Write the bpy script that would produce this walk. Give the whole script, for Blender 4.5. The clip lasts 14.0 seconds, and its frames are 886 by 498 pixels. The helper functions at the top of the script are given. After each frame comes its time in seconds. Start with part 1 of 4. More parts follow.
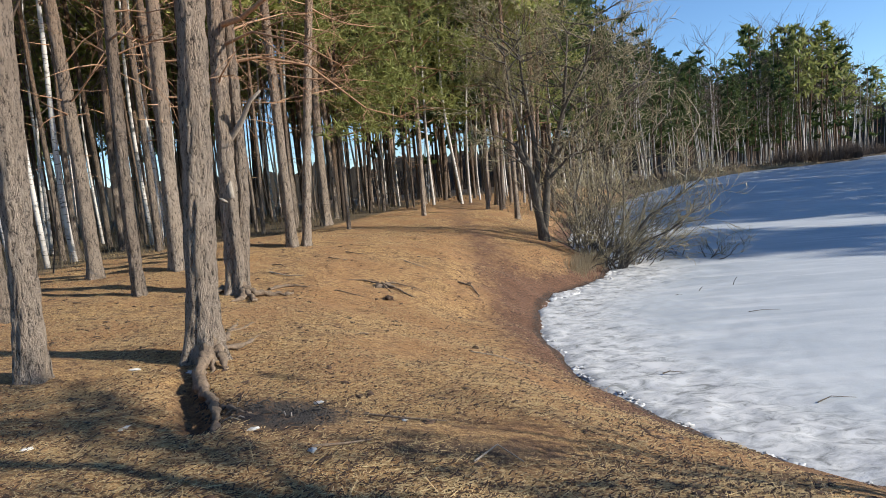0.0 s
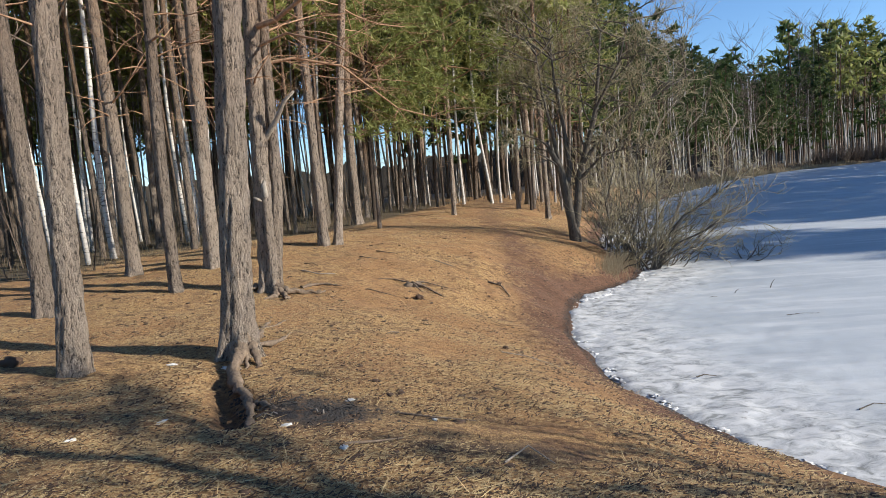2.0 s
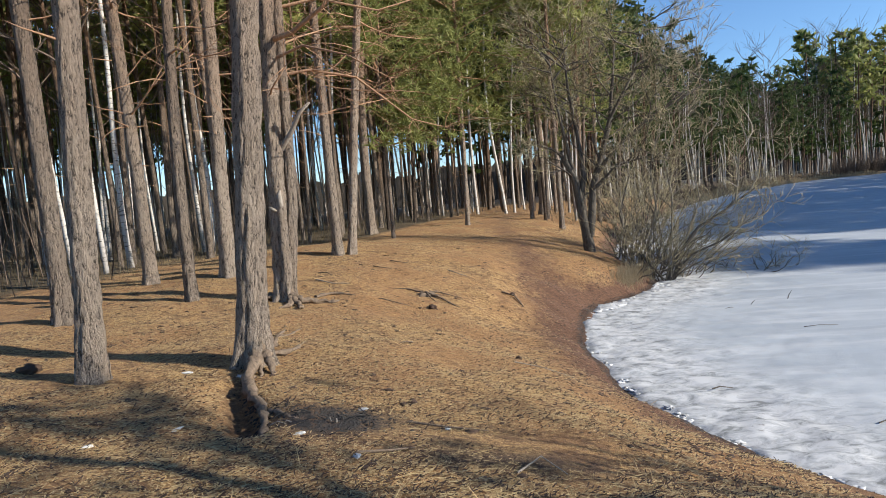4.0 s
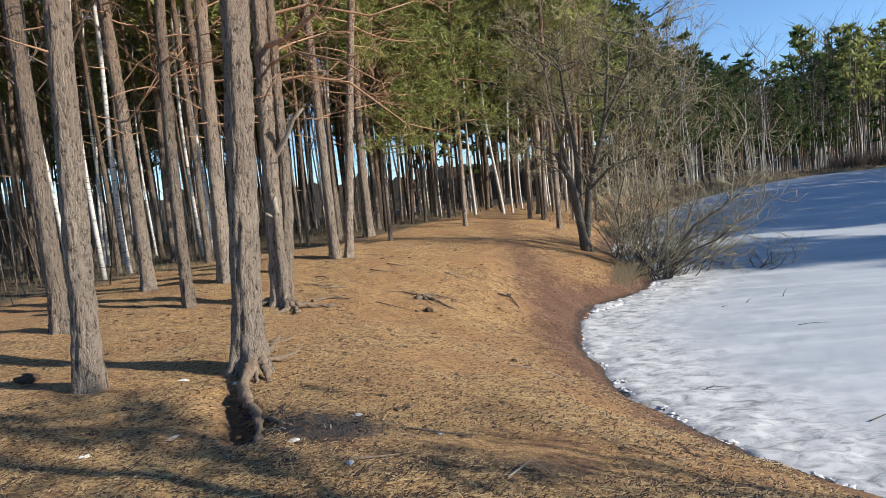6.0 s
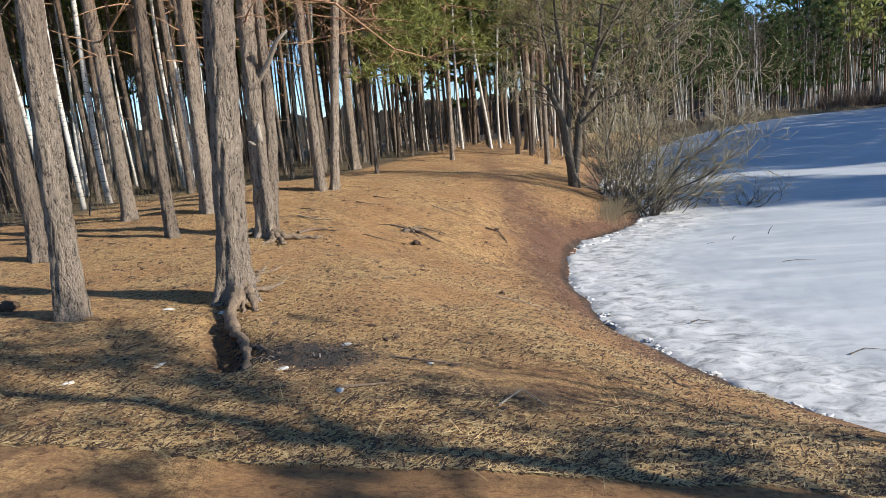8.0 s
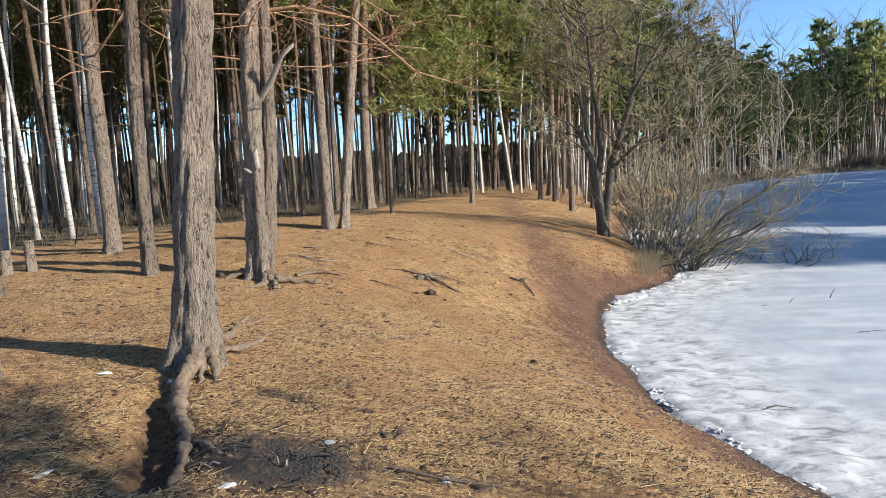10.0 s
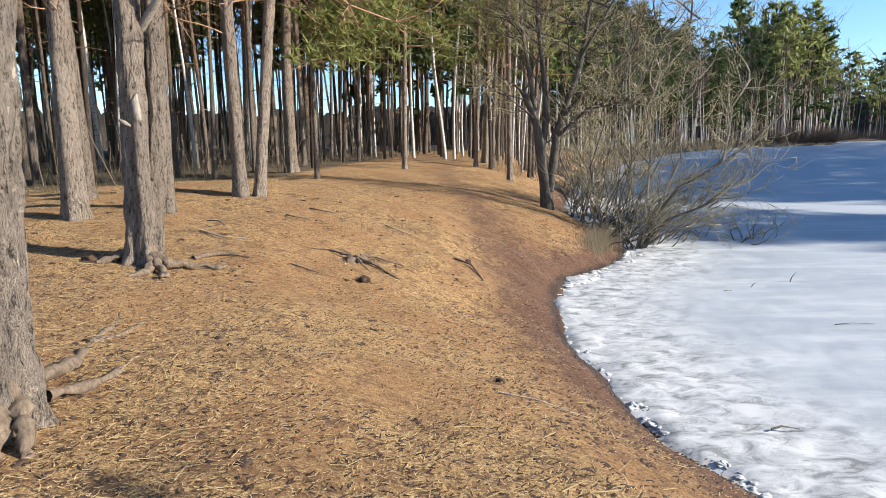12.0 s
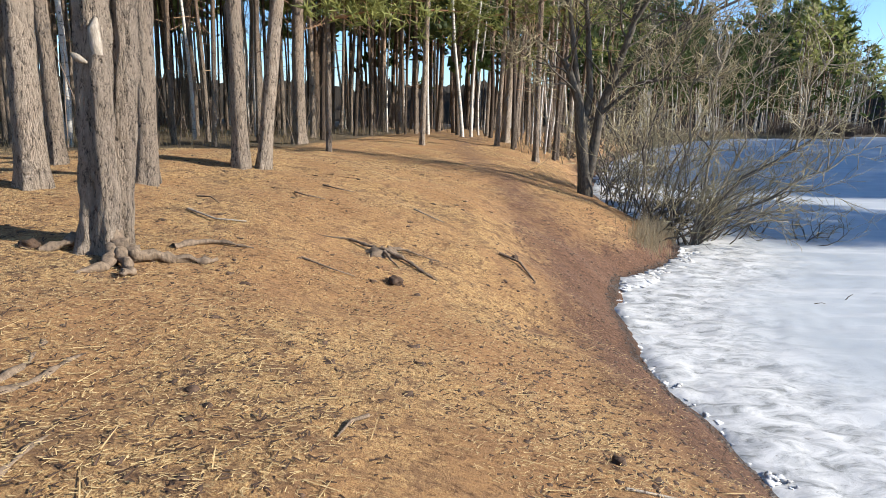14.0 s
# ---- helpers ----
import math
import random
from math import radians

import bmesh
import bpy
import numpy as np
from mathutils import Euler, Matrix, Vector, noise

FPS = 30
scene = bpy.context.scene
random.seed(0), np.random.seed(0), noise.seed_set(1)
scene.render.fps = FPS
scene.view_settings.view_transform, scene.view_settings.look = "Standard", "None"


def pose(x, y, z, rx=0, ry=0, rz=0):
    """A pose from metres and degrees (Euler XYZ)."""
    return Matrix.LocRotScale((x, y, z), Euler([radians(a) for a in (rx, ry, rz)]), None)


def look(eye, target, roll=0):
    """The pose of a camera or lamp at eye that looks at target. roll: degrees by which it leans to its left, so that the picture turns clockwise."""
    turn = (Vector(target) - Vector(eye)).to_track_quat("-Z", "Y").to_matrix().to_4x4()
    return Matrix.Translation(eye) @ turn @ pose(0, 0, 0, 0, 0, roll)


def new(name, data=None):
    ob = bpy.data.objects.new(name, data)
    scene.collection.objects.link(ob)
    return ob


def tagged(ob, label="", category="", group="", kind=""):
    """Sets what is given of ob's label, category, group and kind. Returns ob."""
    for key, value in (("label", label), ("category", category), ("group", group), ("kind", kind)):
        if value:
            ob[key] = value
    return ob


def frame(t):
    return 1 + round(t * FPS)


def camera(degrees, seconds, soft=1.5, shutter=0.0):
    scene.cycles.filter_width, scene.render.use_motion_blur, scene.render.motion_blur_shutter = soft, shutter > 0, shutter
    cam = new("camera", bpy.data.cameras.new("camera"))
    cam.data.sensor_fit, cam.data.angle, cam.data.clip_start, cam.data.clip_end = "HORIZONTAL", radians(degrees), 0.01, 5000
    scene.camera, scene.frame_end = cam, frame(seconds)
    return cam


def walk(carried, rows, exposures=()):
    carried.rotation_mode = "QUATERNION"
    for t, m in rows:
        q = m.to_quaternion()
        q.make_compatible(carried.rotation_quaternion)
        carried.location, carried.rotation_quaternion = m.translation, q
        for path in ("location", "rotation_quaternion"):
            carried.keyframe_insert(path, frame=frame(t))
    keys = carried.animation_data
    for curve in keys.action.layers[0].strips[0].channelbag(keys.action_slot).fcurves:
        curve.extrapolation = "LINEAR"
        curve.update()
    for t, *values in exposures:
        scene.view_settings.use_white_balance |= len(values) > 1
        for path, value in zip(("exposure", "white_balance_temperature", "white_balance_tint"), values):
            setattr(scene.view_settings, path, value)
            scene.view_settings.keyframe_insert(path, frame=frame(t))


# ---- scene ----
cam = camera(71.1, 14.0, soft=0.6)
PATH = [
    (0, (0.373, -0.283, 2.714), (0.288, 1.704, 2.508), -4.8),
    (0.5, (0.368, -0.278, 2.711), (0.264, 1.708, 2.498), -4.4),
    (1, (0.378, -0.298, 2.718), (0.245, 1.687, 2.515), -4.9),
    (1.5, (0.37, -0.286, 2.722), (0.216, 1.698, 2.518), -4.9),
    (2, (0.359, -0.287, 2.719), (0.179, 1.694, 2.519), -4.7),
    (2.5, (0.356, -0.283, 2.722), (0.186, 1.701, 2.534), -5.0),
    (3, (0.364, -0.268, 2.714), (0.182, 1.717, 2.552), -5.1),
    (3.5, (0.368, -0.274, 2.713), (0.173, 1.71, 2.549), -4.9),
    (3.7, (0.361, -0.288, 2.714), (0.145, 1.693, 2.548), -4.5),
    (5.8, (0.444, -0.346, 2.77), (0.211, 1.635, 2.622), -5.4),
    (6, (0.442, -0.35, 2.77), (0.222, 1.631, 2.605), -5.4),
    (6.5, (0.443, -0.349, 2.768), (0.223, 1.631, 2.596), -5.4),
    (7, (0.439, -0.353, 2.758), (0.199, 1.623, 2.563), -4.9),
    (7.5, (0.415, -0.315, 2.742), (0.228, 1.655, 2.455), -4.8),
    (7.7, (0.397, -0.301, 2.726), (0.204, 1.654, 2.354), -4.8),
    (9.8, (0.219, 0.945, 2.593), (0.115, 2.91, 2.235), -2.1),
    (10, (0.176, 1.116, 2.568), (-0.051, 3.089, 2.337), -2.4),
    (10.5, (0.13, 1.51, 2.564), (-0.157, 3.459, 2.224), -0.2),
    (10.7, (0.058, 1.66, 2.569), (-0.015, 3.636, 2.269), 0.5),
    (10.8, (0.025, 1.697, 2.576), (-0.056, 3.672, 2.27), -3.1),
    (11, (0.006, 1.81, 2.59), (0.092, 3.77, 2.205), -1.9),
    (11.5, (-0.052, 2.177, 2.572), (0.053, 4.15, 2.259), -2.7),
    (12, (-0.111, 2.632, 2.559), (-0.104, 4.601, 2.21), -0.6),
    (12.5, (-0.221, 2.992, 2.538), (0.204, 4.873, 2.007), -1.1),
    (13, (-0.263, 3.456, 2.488), (0.025, 5.404, 2.136), -2.8),
    (13.5, (-0.459, 3.888, 2.465), (-0.447, 5.864, 2.157), 1.1),
    (14, (-0.604, 4.342, 2.397), (-0.603, 6.3, 1.985), 1.6),
]
walk(cam, [(t, look(eye, target, roll)) for t, eye, target, roll in PATH],
     exposures=[(0, 0.58), (7.7, 0.69), (9.8, 0.84), (11.5, 0.93), (12, 0.95), (12.6, 0.82), (13.2, 0.9), (14, 0.98)])

# ---- daylight ----
SUN = Vector((1, -0.18, math.tan(radians(25)))).normalized()
world = bpy.data.worlds.new("world")
scene.world = world
world.use_nodes = True
sky = world.node_tree.nodes.new("ShaderNodeTexSky")
sky.sky_type, sky.sun_disc, sky.sun_elevation, sky.sun_rotation = "NISHITA", False, math.asin(SUN.z), math.atan2(SUN.x, SUN.y)
sky.air_density, sky.dust_density, sky.ozone_density = 1.0, 0.0, 6.0
sky.altitude = 400
world.node_tree.links.new(sky.outputs[0], world.node_tree.nodes["Background"].inputs[0])
world.node_tree.nodes["Background"].inputs[1].default_value = 0.12
sun = new("sun", bpy.data.lights.new("sun", "SUN"))
sun.data.energy, sun.data.angle, sun.data.color = 5.0, radians(0.6), (1, 0.925, 0.81)
sun.matrix_world = look(SUN * 60, (0, 0, 0))


# ---- materials ----
class Mat:
    """A node material under construction."""

    def __init__(self, name, rough=0.8):
        self.mat = bpy.data.materials.new(name)
        self.mat.use_nodes = True
        self.nodes, self.links = self.mat.node_tree.nodes, self.mat.node_tree.links
        self.bsdf = self.nodes["Principled BSDF"]
        self.bsdf.inputs["Roughness"].default_value = rough
        self.coord = self.nodes.new("ShaderNodeTexCoord")

    def put(self, socket, value):
        if isinstance(value, bpy.types.NodeSocket):
            self.links.new(value, socket)
        else:
            socket.default_value = value

    def at(self, sx=1.0, sy=1.0, sz=1.0, turn=0.0, source="Object"):
        node = self.nodes.new("ShaderNodeMapping")
        self.links.new(self.coord.outputs[source], node.inputs[0])
        node.inputs["Scale"].default_value = (sx, sy, sz)
        node.inputs["Rotation"].default_value = (0, 0, turn)
        return node.outputs[0]

    def noise(self, where, scale, detail=4.0, rough=0.6, warp=0.0):
        node = self.nodes.new("ShaderNodeTexNoise")
        self.links.new(where, node.inputs["Vector"])
        for key, value in (("Scale", scale), ("Detail", detail), ("Roughness", rough), ("Distortion", warp)):
            node.inputs[key].default_value = value
        return node.outputs["Fac"]

    def warp(self, where, scale, amount):
        node = self.nodes.new("ShaderNodeTexNoise")
        self.links.new(where, node.inputs["Vector"])
        node.inputs["Scale"].default_value = scale
        add = self.nodes.new("ShaderNodeVectorMath")
        add.operation = "MULTIPLY_ADD"
        self.links.new(node.outputs["Color"], add.inputs[0])
        add.inputs[1].default_value = (amount,) * 3
        self.links.new(where, add.inputs[2])
        return add.outputs[0]

    def cells(self, where, scale, feature="DISTANCE_TO_EDGE"):
        node = self.nodes.new("ShaderNodeTexVoronoi")
        node.feature = feature
        self.links.new(where, node.inputs["Vector"])
        node.inputs["Scale"].default_value = scale
        return node.outputs["Distance"]

    def ramp(self, fac, *stops):
        node = self.nodes.new("ShaderNodeValToRGB")
        self.links.new(fac, node.inputs[0])
        bar = node.color_ramp.elements
        while len(bar) < len(stops):
            bar.new(0.5)
        for e, (p, c) in zip(bar, stops):
            e.position = p
            e.color = (*c, 1) if isinstance(c, tuple) else (c, c, c, 1)
        return node.outputs[0]

    def mix(self, fac, a, b, how="MIX"):
        node = self.nodes.new("ShaderNodeMix")
        node.data_type, node.blend_type = "RGBA", how
        for socket, v in ((node.inputs[0], fac), (node.inputs[6], a), (node.inputs[7], b)):
            self.put(socket, (*v, 1) if isinstance(v, tuple) else v)
        return node.outputs[2]

    def math(self, how, a, b):
        node = self.nodes.new("ShaderNodeMath")
        node.operation, node.use_clamp = how, True
        self.put(node.inputs[0], a), self.put(node.inputs[1], b)
        return node.outputs[0]

    def height(self):
        node = self.nodes.new("ShaderNodeSeparateXYZ")
        self.links.new(self.coord.outputs["Object"], node.inputs[0])
        return node.outputs[2]

    def rand(self):
        return self.nodes.new("ShaderNodeObjectInfo").outputs["Random"]

    def island(self):
        return self.nodes.new("ShaderNodeNewGeometry").outputs["Random Per Island"]

    def mask(self, name):
        node = self.nodes.new("ShaderNodeAttribute")
        node.attribute_name = name
        return node.outputs["Fac"]

    def done(self, colour, bump=None, strength=0.5, depth=0.02, rough=None):
        self.put(self.bsdf.inputs["Base Color"], (*colour, 1) if isinstance(colour, tuple) else colour)
        if bump is not None:
            node = self.nodes.new("ShaderNodeBump")
            node.inputs["Strength"].default_value, node.inputs["Distance"].default_value = strength, depth
            self.links.new(bump, node.inputs["Height"])
            self.links.new(node.outputs[0], self.bsdf.inputs["Normal"])
        if rough is not None:
            self.put(self.bsdf.inputs["Roughness"], rough)
        return self.mat


def pine_bark(name, dimmed):
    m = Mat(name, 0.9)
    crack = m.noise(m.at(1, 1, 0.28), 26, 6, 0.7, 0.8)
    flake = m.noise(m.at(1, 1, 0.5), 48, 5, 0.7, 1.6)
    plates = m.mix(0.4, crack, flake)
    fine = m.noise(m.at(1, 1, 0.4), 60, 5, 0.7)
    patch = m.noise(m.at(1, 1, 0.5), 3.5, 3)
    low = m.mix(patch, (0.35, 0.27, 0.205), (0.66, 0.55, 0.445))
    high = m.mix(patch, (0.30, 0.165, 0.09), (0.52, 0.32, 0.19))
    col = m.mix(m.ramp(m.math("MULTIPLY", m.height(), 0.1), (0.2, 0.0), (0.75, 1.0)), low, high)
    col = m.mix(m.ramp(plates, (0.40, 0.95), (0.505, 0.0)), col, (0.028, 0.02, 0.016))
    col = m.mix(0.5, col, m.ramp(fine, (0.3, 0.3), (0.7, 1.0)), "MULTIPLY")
    # forest copy darkens trunks at random, putting the woods' shade into bark colour
    odd = m.math("MAXIMUM", m.rand(), m.island()) if dimmed else m.rand()
    col = m.mix(m.ramp(odd, (0.25, 0.0), (0.95, 1.0 if dimmed else 0.5)), col, m.mix(1.0, col, (0.2, 0.175, 0.16), "MULTIPLY"))
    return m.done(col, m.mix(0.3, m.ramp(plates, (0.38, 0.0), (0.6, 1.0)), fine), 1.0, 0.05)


def birch_bark():
    m = Mat("birch_bark", 0.7)
    marks = m.noise(m.at(1.2, 1.2, 5), 5, 4, 0.7)
    col = m.mix(m.ramp(marks, (0.56, 0.0), (0.63, 1.0)), (0.50, 0.475, 0.44), (0.05, 0.045, 0.04))
    foot = m.ramp(m.math("MULTIPLY", m.height(), 0.5), (0.1, 1.0), (0.6, 0.0))
    col = m.mix(m.math("MULTIPLY", foot, m.noise(m.at(), 9)), col, (0.06, 0.05, 0.045))
    return m.done(col, marks, 0.3, 0.01)


def plain_bark(name, dark, light, scale=30, uneven=0.0):
    m = Mat(name, 0.85)
    n = m.noise(m.at(1, 1, 0.3), scale, 5, 0.7)
    patch = m.noise(m.at(), 2.5, 3)
    col = m.mix(m.ramp(n, (0.3, 0.0), (0.7, 1.0)), dark, light)
    col = m.mix(m.math("MULTIPLY", patch, 0.6), col, m.mix(0.5, col, (0.55, 0.6, 0.45), "MULTIPLY"))
    if uneven:
        col = m.mix(m.ramp(m.island(), (0.35, 0.0), (0.95, uneven)), col, m.mix(1.0, col, (0.16, 0.14, 0.13), "MULTIPLY"))
    return m.done(col, n, 0.7, 0.012)


def needle_green(name, a, b):
    m = Mat(name, 0.6)
    col = m.mix(m.island(), a, b)
    col = m.mix(m.rand(), col, m.mix(1.0, col, (0.75, 0.78, 0.8), "MULTIPLY"))
    m.bsdf.inputs["Specular IOR Level"].default_value = 0.25
    glow = m.nodes.new("ShaderNodeBsdfTranslucent")
    m.links.new(col, glow.inputs[0])
    both = m.nodes.new("ShaderNodeMixShader")
    both.inputs[0].default_value = 0.45
    m.links.new(m.bsdf.outputs[0], both.inputs[1]), m.links.new(glow.outputs[0], both.inputs[2])
    m.links.new(both.outputs[0], m.nodes["Material Output"].inputs[0])
    return m.done(col)


def litter_ground():
    m = Mat("needle_litter_ground", 0.95)
    big = m.noise(m.at(), 0.7, 5, 0.6)
    mid = m.noise(m.at(), 4.5, 6, 0.7, 0.6)
    straw = m.noise(m.at(26, 60, 40, 0.5), 1.0, 5, 0.75, 1.2)
    straw2 = m.noise(m.at(70, 24, 40, 0.9), 1.0, 5, 0.75, 1.2)
    fine = m.noise(m.at(), 75, 5, 0.8)
    blades = m.mix(0.5, straw, straw2)
    tan = m.ramp(blades, (0.40, (0.07, 0.038, 0.018)), (0.49, (0.36, 0.21, 0.09)), (0.59, (0.62, 0.435, 0.205)))
    tan = m.mix(m.ramp(mid, (0.49, 0.0), (0.60, 0.9)), tan, m.mix(fine, (0.05, 0.026, 0.015), (0.30, 0.17, 0.085)))
    tan = m.mix(m.ramp(big, (0.42, 0.0), (0.60, 0.85)), tan, m.mix(fine, (0.19, 0.095, 0.042), (0.44, 0.25, 0.11)))
    soil = m.mix(fine, (0.055, 0.027, 0.017), (0.20, 0.102, 0.062))
    soil = m.mix(m.ramp(blades, (0.52, 0.0), (0.62, 0.6)), soil, (0.34, 0.21, 0.10))
    edge = m.math("ADD", m.mask("soil"), m.ramp(mid, (0.3, 0.0), (0.8, 0.5)))
    col = m.mix(m.ramp(edge, (0.45, 0.0), (0.95, 1.0)), tan, soil)
    # brown forest floor, with the dimness under trees put into its colour
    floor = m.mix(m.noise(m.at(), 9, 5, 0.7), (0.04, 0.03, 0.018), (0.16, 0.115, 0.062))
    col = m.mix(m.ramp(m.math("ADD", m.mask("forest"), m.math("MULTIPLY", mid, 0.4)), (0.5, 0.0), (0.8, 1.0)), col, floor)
    # fire char, plus shade painted into the root hollow and a shadow streak
    burnt_and_shade = m.math("MULTIPLY", m.mask("burnt_and_shade"), m.ramp(m.noise(m.at(), 7, 5, 0.7), (0.25, 0.3), (0.5, 1.0)))
    col = m.mix(burnt_and_shade, col, m.mix(fine, (0.012, 0.011, 0.011), (0.07, 0.06, 0.055)))
    wet = m.mask("wet")
    col = m.mix(wet, col, (0.02, 0.012, 0.008))
    clump = m.noise(m.at(1, 1.7, 1, 0.3), 13, 6, 0.75, 0.8)
    col = m.mix(1.0, col, m.ramp(clump, (0.36, (0.42, 0.36, 0.33)), (0.47, (0.92, 0.90, 0.88)), (0.62, (1.22, 1.2, 1.12))), "MULTIPLY")
    relief = m.mix(0.5, m.mix(0.5, blades, fine), m.mix(0.5, mid, clump))
    return m.done(col, relief, 1.0, 0.07)


def lake_ice():
    m = Mat("lake_ice", 0.7)
    m.bsdf.inputs["Specular IOR Level"].default_value = 0.12
    cloud = m.noise(m.at(0.25, 0.45, 1), 1.0, 5, 0.6, 0.5)
    streak = m.noise(m.at(0.35, 2.6, 1, 0.15), 1.0, 5, 0.6, 0.4)
    grain = m.noise(m.at(1.0, 1.9, 1, 0.3), 3.0, 6, 0.7, 0.9)
    tiny = m.noise(m.at(), 45, 4, 0.7)
    sheet = m.mix(m.ramp(cloud, (0.35, 0.0), (0.65, 1.0)), (0.37, 0.405, 0.44), (0.465, 0.50, 0.53))
    sheet = m.mix(m.ramp(streak, (0.5, 0.0), (0.68, 0.6)), sheet, (0.57, 0.59, 0.61))
    sheet = m.mix(m.ramp(streak, (0.3, 0.5), (0.42, 0.0)), sheet, (0.35, 0.39, 0.44))
    crust = m.ramp(grain, (0.36, (0.24, 0.25, 0.25)), (0.45, (0.42, 0.435, 0.445)), (0.58, (0.60, 0.61, 0.615)))
    near = m.math("ADD", m.mask("crust"), m.math("MULTIPLY", cloud, 0.35))
    col = m.mix(m.ramp(near, (0.42, 0.0), (0.85, 1.0)), sheet, crust)
    specks = m.ramp(m.noise(m.at(1, 1.6, 1), 9, 5, 0.75), (0.62, 0.0), (0.70, 0.6))
    col = m.mix(m.math("MULTIPLY", specks, m.mask("crust")), col, (0.12, 0.10, 0.08))
    rough = m.ramp(near, (0.3, 0.62), (0.8, 0.8))
    return m.done(col, m.mix(0.25, grain, tiny), 0.35, 0.03, rough)


def speckled(name, a, b, scale=40, rough=0.85, depth=0.006):
    m = Mat(name, rough)
    n = m.noise(m.at(), scale, 5, 0.7)
    col = m.mix(m.ramp(n, (0.3, 0.0), (0.7, 1.0)), a, b)
    return m.done(m.mix(m.island(), col, m.mix(1.0, col, (0.62, 0.60, 0.58), "MULTIPLY")), n, 0.5, depth)


# second pine bark is the darker copy for trunks in forest shade
PINE, DIMMEDPINE, BIRCH = pine_bark("pine_bark", False), pine_bark("dimmed_pine_bark", True), birch_bark()
ALDER = plain_bark("alder_bark", (0.035, 0.030, 0.025), (0.18, 0.15, 0.12))
TWIG = plain_bark("olive_twig", (0.26, 0.215, 0.12), (0.58, 0.50, 0.32), 50, 0.7)
BIRCHTWIG = plain_bark("birch_twig", (0.09, 0.062, 0.048), (0.24, 0.18, 0.14), 50, 0.6)
DEADWOOD = plain_bark("dead_wood", (0.17, 0.14, 0.11), (0.42, 0.37, 0.32), 45)
PALEWOOD = plain_bark("pale_willow_bark", (0.16, 0.135, 0.10), (0.52, 0.45, 0.35), 45, 0.8)
REDWOOD = plain_bark("pine_branch_bark", (0.28, 0.15, 0.085), (0.56, 0.34, 0.205), 45, 0.5)
ROOT = plain_bark("root_bark", (0.075, 0.052, 0.036), (0.26, 0.19, 0.135), 40)
NEEDLE = needle_green("pine_needles", (0.19, 0.215, 0.055), (0.44, 0.44, 0.15))
MIDNEEDLE = needle_green("pine_needles_far_bank", (0.055, 0.082, 0.03), (0.15, 0.185, 0.065))
DARKNEEDLE = needle_green("dark_needles", (0.035, 0.062, 0.022), (0.11, 0.15, 0.045))
GROUND, ICE = litter_ground(), lake_ice()
STRAW = speckled("dry_straw", (0.42, 0.28, 0.12), (0.74, 0.565, 0.295), 20)
REED = speckled("dry_reed", (0.30, 0.23, 0.13), (0.48, 0.38, 0.23), 20)
CHAR = speckled("charcoal", (0.01, 0.01, 0.01), (0.06, 0.055, 0.05), 60)
SNOW = speckled("rotten_snow", (0.55, 0.57, 0.58), (0.80, 0.81, 0.82), 35, 0.6, 0.012)
STONE = speckled("pale_stone", (0.42, 0.40, 0.38), (0.7, 0.69, 0.66), 30)
PAPER = speckled("white_litter", (0.72, 0.72, 0.70), (0.84, 0.84, 0.82), 30, 0.6)
SPECK = speckled("bark_crumbs", (0.03, 0.018, 0.012), (0.13, 0.075, 0.045), 40)
MUD = speckled("wet_mud", (0.015, 0.010, 0.007), (0.05, 0.03, 0.02), 30, 0.6)



# ---- building helpers ----
def mesh_of(name, verts, faces, material, smooth=True):
    me = bpy.data.meshes.new(name)
    me.from_pydata(verts, [], faces)
    me.materials.append(material)
    if smooth:
        me.polygons.foreach_set("use_smooth", [True] * len(me.polygons))
    return me


def part(name, me, parent, label="", kind=""):
    ob = new(name, me)
    ob.parent = parent
    return tagged(ob, label, kind=kind)


def thing(name, x, y, z, label, category, group="", kind="", turn=0.0):
    ob = new(name)
    ob.matrix_basis = pose(x, y, z, 0, 0, turn)
    return tagged(ob, label, category, group, kind)


class Tubes:
    """Tapered limbs gathered into one mesh."""

    def __init__(self):
        self.v, self.f = [], []

    def limb(self, pts, radii, sides=5):
        first = len(self.v)
        pts = [Vector(p) for p in pts]
        side = None
        for i, p in enumerate(pts):
            ahead = (pts[min(i + 1, len(pts) - 1)] - pts[max(i - 1, 0)]).normalized()
            if side is None:
                side = ahead.orthogonal().normalized()
            side = (side - ahead * side.dot(ahead)).normalized()
            other = ahead.cross(side)
            for k in range(sides):
                a = 2 * math.pi * k / sides
                self.v.append(p + (side * math.cos(a) + other * math.sin(a)) * radii[i])
        for i in range(len(pts) - 1):
            for k in range(sides):
                a, b = first + i * sides + k, first + i * sides + (k + 1) % sides
                self.f.append((a, b, b + sides, a + sides))
        self.f.append(tuple(range(first + (len(pts) - 1) * sides, first + len(pts) * sides)))

    def mesh(self, name, material):
        return mesh_of(name, self.v, self.f, material)


def bent(rng, start, way, length, n, wobble, lift=0.0):
    """A wandering line of n steps."""
    pts, way, p = [Vector(start)], Vector(way).normalized(), Vector(start)
    for _ in range(n):
        way = (way + Vector((rng.gauss(0, wobble), rng.gauss(0, wobble), rng.gauss(0, wobble) + lift))).normalized()
        p = p + way * (length / n)
        pts.append(p.copy())
    return pts


def taper(r0, r1, n):
    return [r0 + (r1 - r0) * i / n for i in range(n + 1)]


